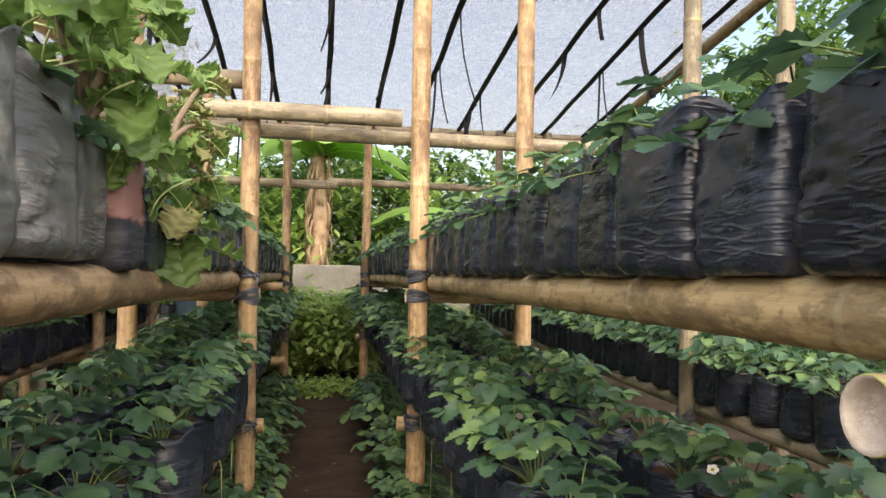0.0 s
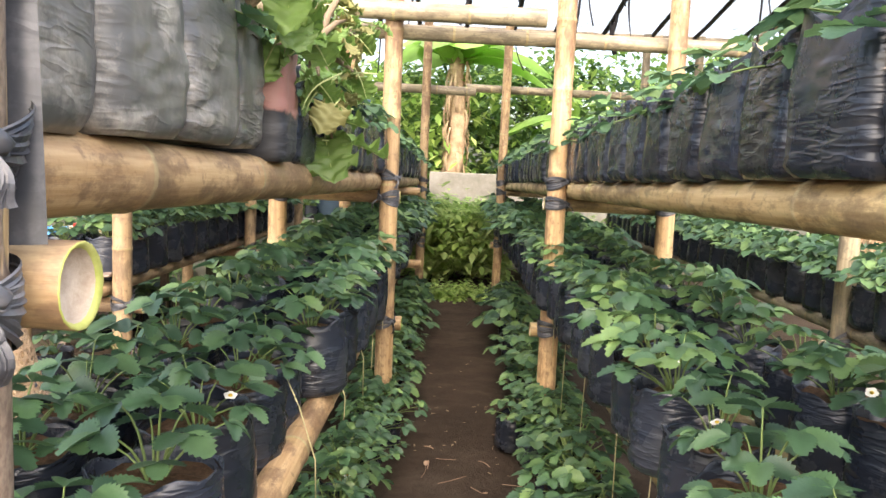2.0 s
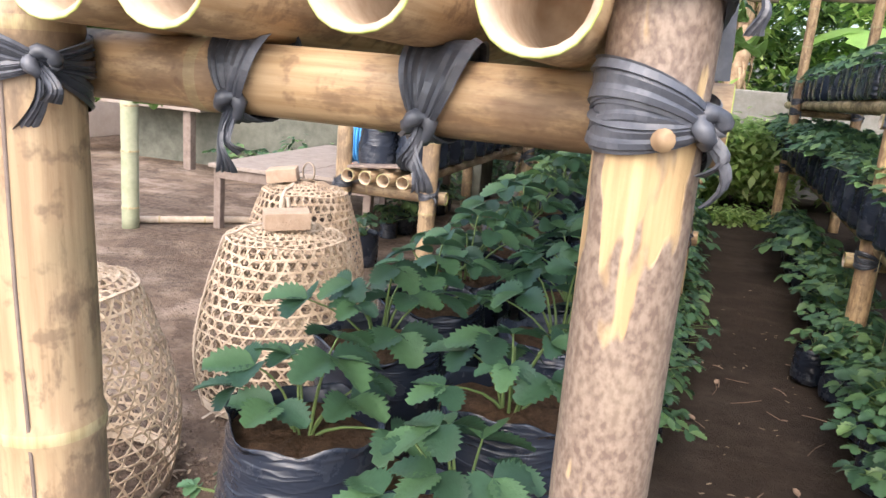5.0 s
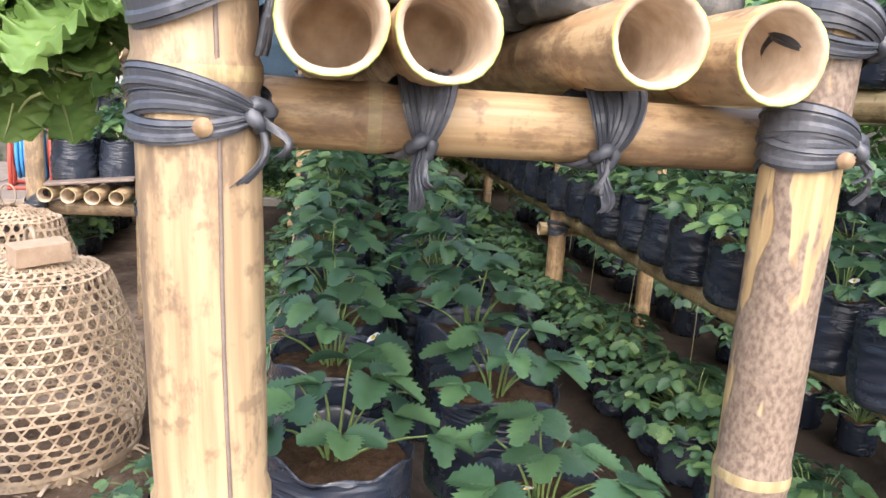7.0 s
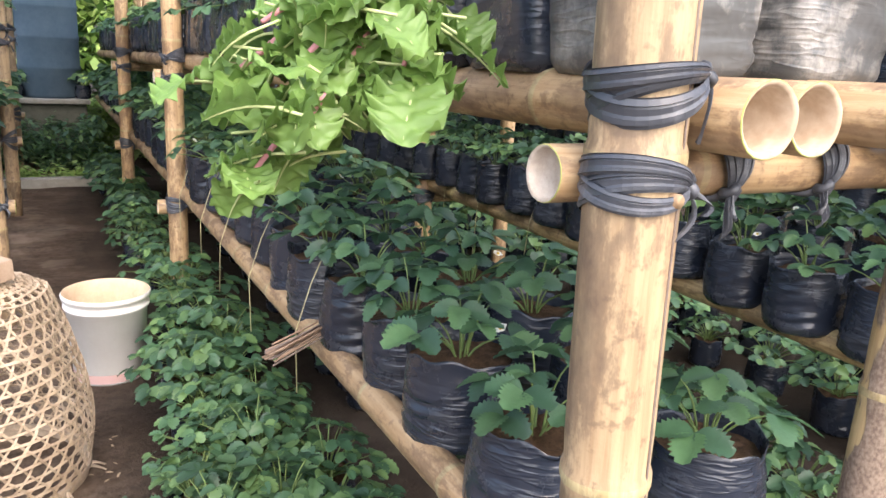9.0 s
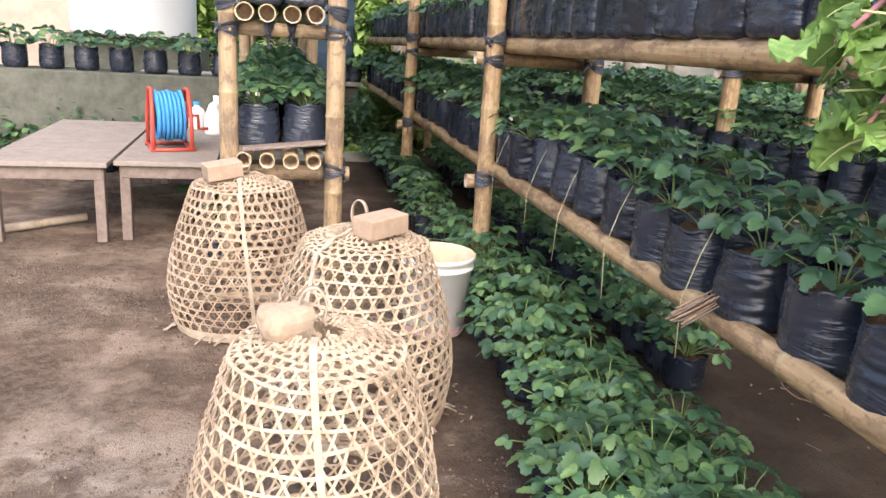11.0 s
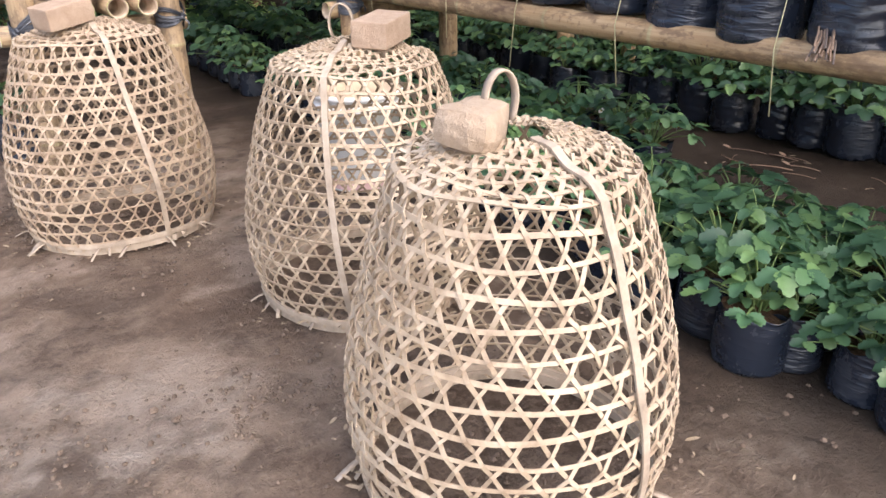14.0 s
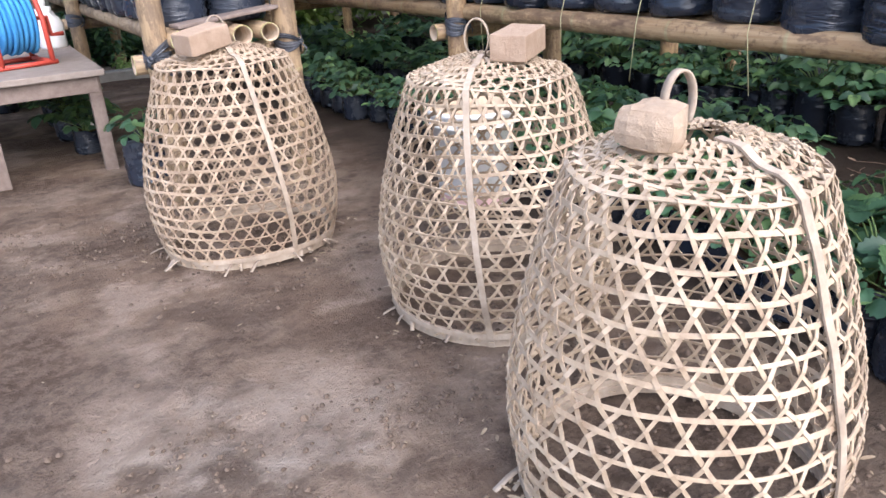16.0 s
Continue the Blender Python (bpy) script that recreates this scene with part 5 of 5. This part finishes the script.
leaf_mass("hedge", [(0.5, 12.4, 1.7, 12, 1.6, 3.2), (-6, 12.4, 2.4, 8, 1.6, 5.0), (7, 8, 2.2, 2.5, 10, 4.6)], 75000, 0.15, M_BUSH, 1, "dense green garden hedge and trees beyond the wall", "hedge", clump=0.55)
leaf_mass("hedge", [(0.5, 14.6, 1.7, 18, 1.4, 3.0)], 30000, 0.24, M_BUSH, 21, "dark green bushes at the back of the garden", "bushes", clump=0.5)
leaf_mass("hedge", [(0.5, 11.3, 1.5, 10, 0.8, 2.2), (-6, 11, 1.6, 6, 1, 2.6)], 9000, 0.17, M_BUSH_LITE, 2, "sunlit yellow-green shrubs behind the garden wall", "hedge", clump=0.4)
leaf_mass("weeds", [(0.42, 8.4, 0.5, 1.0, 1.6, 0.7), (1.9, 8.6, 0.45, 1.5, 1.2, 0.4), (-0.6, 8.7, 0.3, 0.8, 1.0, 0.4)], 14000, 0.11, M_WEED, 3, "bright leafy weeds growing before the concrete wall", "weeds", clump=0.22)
leaf_mass("weeds", [(-1.5, 7.75, 0.25, 1.9, 0.7, 0.4), (-2.9, 6.1, 0.2, 1.9, 0.2, 0.35)], 5200, 0.075, M_LEAF, 4, "low leafy weeds along the concrete beds", "weeds", clump=0.18)
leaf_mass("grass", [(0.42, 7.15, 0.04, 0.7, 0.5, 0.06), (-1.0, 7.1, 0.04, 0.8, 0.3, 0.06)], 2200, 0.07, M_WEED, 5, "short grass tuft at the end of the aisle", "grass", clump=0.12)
leaf_mass("vine", [(-1.75, 8.55, 0.85, 1.6, 0.4, 0.3)], 700, 0.08, M_BUSH_LITE, 6, "small potted shoots along the raised bed", "shoots", clump=0.12)


def banana(x, y, h, seed, leaves=7):
    r2 = random.Random(seed)
    e = empty("banana_plant", "banana plant with shaggy brown trunk and broad green leaves", "banana plant", "banana plants", at=Matrix.Translation((x, y, 0)))
    g = Geo()
    pts = [Vector((0.03 * math.sin(k), 0.02 * math.cos(k * 2), h * k / 12)) for k in range(13)]
    tube(g, pts, [0.17 - 0.005 * k + 0.012 * math.sin(k * 2.7) for k in range(13)], 14)
    for k in range(90):
        a, z = r2.uniform(0, 6.28), r2.uniform(0.4, h)
        o = Vector((math.cos(a), math.sin(a), 0))
        ribbon(g, [Vector((0, 0, z)) + o * 0.15, Vector((0, 0, z - 0.15)) + o * 0.20, Vector((0, 0, z - 0.4)) + o * 0.17], [o] * 3, r2.uniform(0.02, 0.07), 0.006)
    part("trunk", g, M_TRUNK, e)
    for k in range(leaves):
        a = k * 2.4 + r2.uniform(-0.3, 0.3)
        ln, wd = r2.uniform(1.2, 1.8), r2.uniform(0.32, 0.45)
        el = r2.uniform(0.5, 1.1)
        g = Geo()
        vs, fs = [], []
        nn = 16
        for i in range(nn + 1):
            t = i / nn
            cx = ln * t * math.cos(el) * (1 + 0.2 * t)
            cz = ln * t * math.sin(el) - 0.75 * ln * t * t
            w = wd * math.sin(math.pi * min(1, 0.06 + 0.94 * t)) ** 0.55 * (1 + 0.14 * math.sin(i * 2.3 + k))
            vs += [Vector((cx, -w, cz - 0.12 * w)), Vector((cx, 0, cz + 0.03)), Vector((cx, w, cz - 0.12 * w))]
        for i in range(nn):
            for j in range(2):
                fs.append((i * 3 + j, i * 3 + j + 1, i * 3 + j + 4, i * 3 + j + 3))
        g.add(vs, fs)
        lf = part("leaf", g, M_BANANA, e)
        lf.matrix_basis = pose(0, 0, h - 0.1, 0, 0, math.degrees(a))
    return e


banana(0.32, 10.9, 2.9, 3, 9)
banana(2.2, 11.0, 1.9, 5, 9)
banana(3.6, 10.8, 1.9, 6, 9)
banana(5.0, 8.0, 2.4, 9, 9)
banana(-3.2, 11.0, 1.8, 7)

# litter on the earth: dry leaf scraps round the baskets and in the aisle
r5 = random.Random(55)
g = Geo()
for k in range(420):
    if k < 170:
        bx, by, rb = BASKETS[k % 3][:3]
        a = r5.uniform(0, 6.28)
        rr = rb * r5.uniform(0.85, 1.25)
        x, y = bx + rr * math.cos(a), by + rr * math.sin(a)
    elif k < 260:
        x, y = r5.uniform(0.18, 0.62), r5.uniform(0.1, 4.5)
    else:
        x, y = r5.uniform(-3.0, -1.0), r5.uniform(0.2, 4.0)
    s = r5.uniform(0.004, 0.009) if k >= 260 else r5.uniform(0.005, 0.016)
    leaflet(g, Vector((x, y, 0.016 + r5.uniform(0, 0.012))), Vector((math.cos(k * 1.7), math.sin(k * 1.7), r5.uniform(-0.1, 0.2))), Vector((0, 0, 1)), s * 2.0, s * 0.6, r5, 0, 2, 0.15, 0.1)
JUGS = [(-1.98, 5.05, 0.07, 0.2), (-1.98, 5.35, 0.075, 0.22), (-2.12, 5.3, 0.06, 0.18)]
for x, y, r, h in JUGS:
    e = empty("jug", "white plastic jug standing on the yard table", "jug", "white jugs", at=Matrix.Translation((x, y, 0.46)))
    q = Geo()
    lathe(q, [(0.001, 0), (r * 0.95, 0), (r, 0.012), (r, h * 0.6), (r * 0.8, h * 0.78), (r * 0.35, h * 0.9), (r * 0.33, h)], 24)
    part("body", q, M_PAIL, e)
    q = Geo()
    lathe(q, [(r * 0.38, h * 0.96), (r * 0.38, h * 1.08), (0.001, h * 1.08)], 16)
    part("cap", q, M_HOSE if x < -2.1 else M_PAIL, e)

# thin strings hung over the shelf bars between the bags
r6 = random.Random(66)
for k in range(15):
    side = k % 3
    x = (-0.535, 0.012, 0.80)[side]
    y = 1.25 + 0.42 * (k // 3) + r6.uniform(-0.08, 0.08)
    ln = r6.uniform(0.05, 0.3)
    q = Geo()
    dx = (-1, 1, -1)[side]
    pts = [Vector((-dx * 0.07, 0.02, 0.2)), Vector((-dx * 0.03, 0.01, 0.12)), Vector((dx * 0.012, 0, 0.0)), Vector((dx * 0.012, r6.uniform(-0.03, 0.03), -ln))]
    tube(q, pts, 0.0016, 5)
    ob = part("string", q, M_STRING)
    ob.matrix_basis = Matrix.Translation((x, y, ZLO - 0.02))
    tagged(ob, "pale green string looped over the bamboo shelf bar", "string", "shelf strings")
tagged(part("litter", g, M_STRAW), "dry leaf scraps and straw scattered on the earth", "litter", kind="stuff")

# loose crumbs of earth, scratched up in patches of the yard
r7 = random.Random(70)
g = Geo()
heaps = [(r7.uniform(-3.0, -1.0), r7.uniform(0.4, 3.4), r7.uniform(0.08, 0.3)) for _ in range(26)]
for k in range(2800):
    hx, hy, hr = heaps[k % len(heaps)]
    x, y = r7.gauss(hx, hr), r7.gauss(hy, hr * 0.7)
    q = r7.uniform(0.0025, 0.008) * (1.5 if k % 17 == 0 else 1)
    c = Vector((x, y, 0.004 + 0.012 * noise.noise(Vector((x * 1.7, y * 1.7, 0)))))
    vs = [c + Vector((q * r7.uniform(0.7, 1.3) * math.cos(a), q * r7.uniform(0.7, 1.3) * math.sin(a), 0)) for a in (0, 1.26, 2.5, 3.77, 5.0)]
    vs += [c + Vector((q * 0.5 * math.cos(a), q * 0.5 * math.sin(a), q * r7.uniform(0.5, 0.9))) for a in (0.5, 2.6, 4.7)]
    g.add(vs, [(0, 1, 5), (1, 2, 6, 5), (2, 3, 6), (3, 4, 7, 6), (4, 0, 7), (0, 5, 7), (5, 6, 7)])
tagged(part("soil_crumbs", g, make_soil("loose_earth", (0.06, 0.044, 0.033), (0.19, 0.142, 0.108), 9, 0.002), smooth=False), "loose dark crumbs of earth scattered over the yard", "soil", kind="stuff")

# thin dry twigs and runners dropped in the aisle
r8 = random.Random(81)
g = Geo()
for k in range(30):
    x, y, a = r8.uniform(0.14, 0.64), r8.uniform(0.7, 3.2), r8.uniform(0, 6.28)
    ln, bend = r8.uniform(0.04, 0.16), r8.uniform(-0.5, 0.5)
    pts = []
    for i in range(5):
        q = i / 4 - 0.5
        b = a + bend * q
        pts.append(Vector((x + ln * q * math.cos(b), y + ln * q * math.sin(b), 0.004 + 0.008 * (0.25 - q * q) + 0.012 * noise.noise(Vector((x * 1.7, y * 1.7, 0))))))
    tube(g, pts, r8.uniform(0.001, 0.0022), 5)
    if k % 3 == 0:
        leaflet(g, pts[-1], Vector((math.cos(a), math.sin(a), 0.1)), Vector((0, 0, 1)), 0.035, 0.024, r8, 0, 4, 0.4, -0.2)
tagged(part("twigs", g, M_STICK), "thin dry twigs and curled leaves on the aisle", "twigs", kind="stuff")
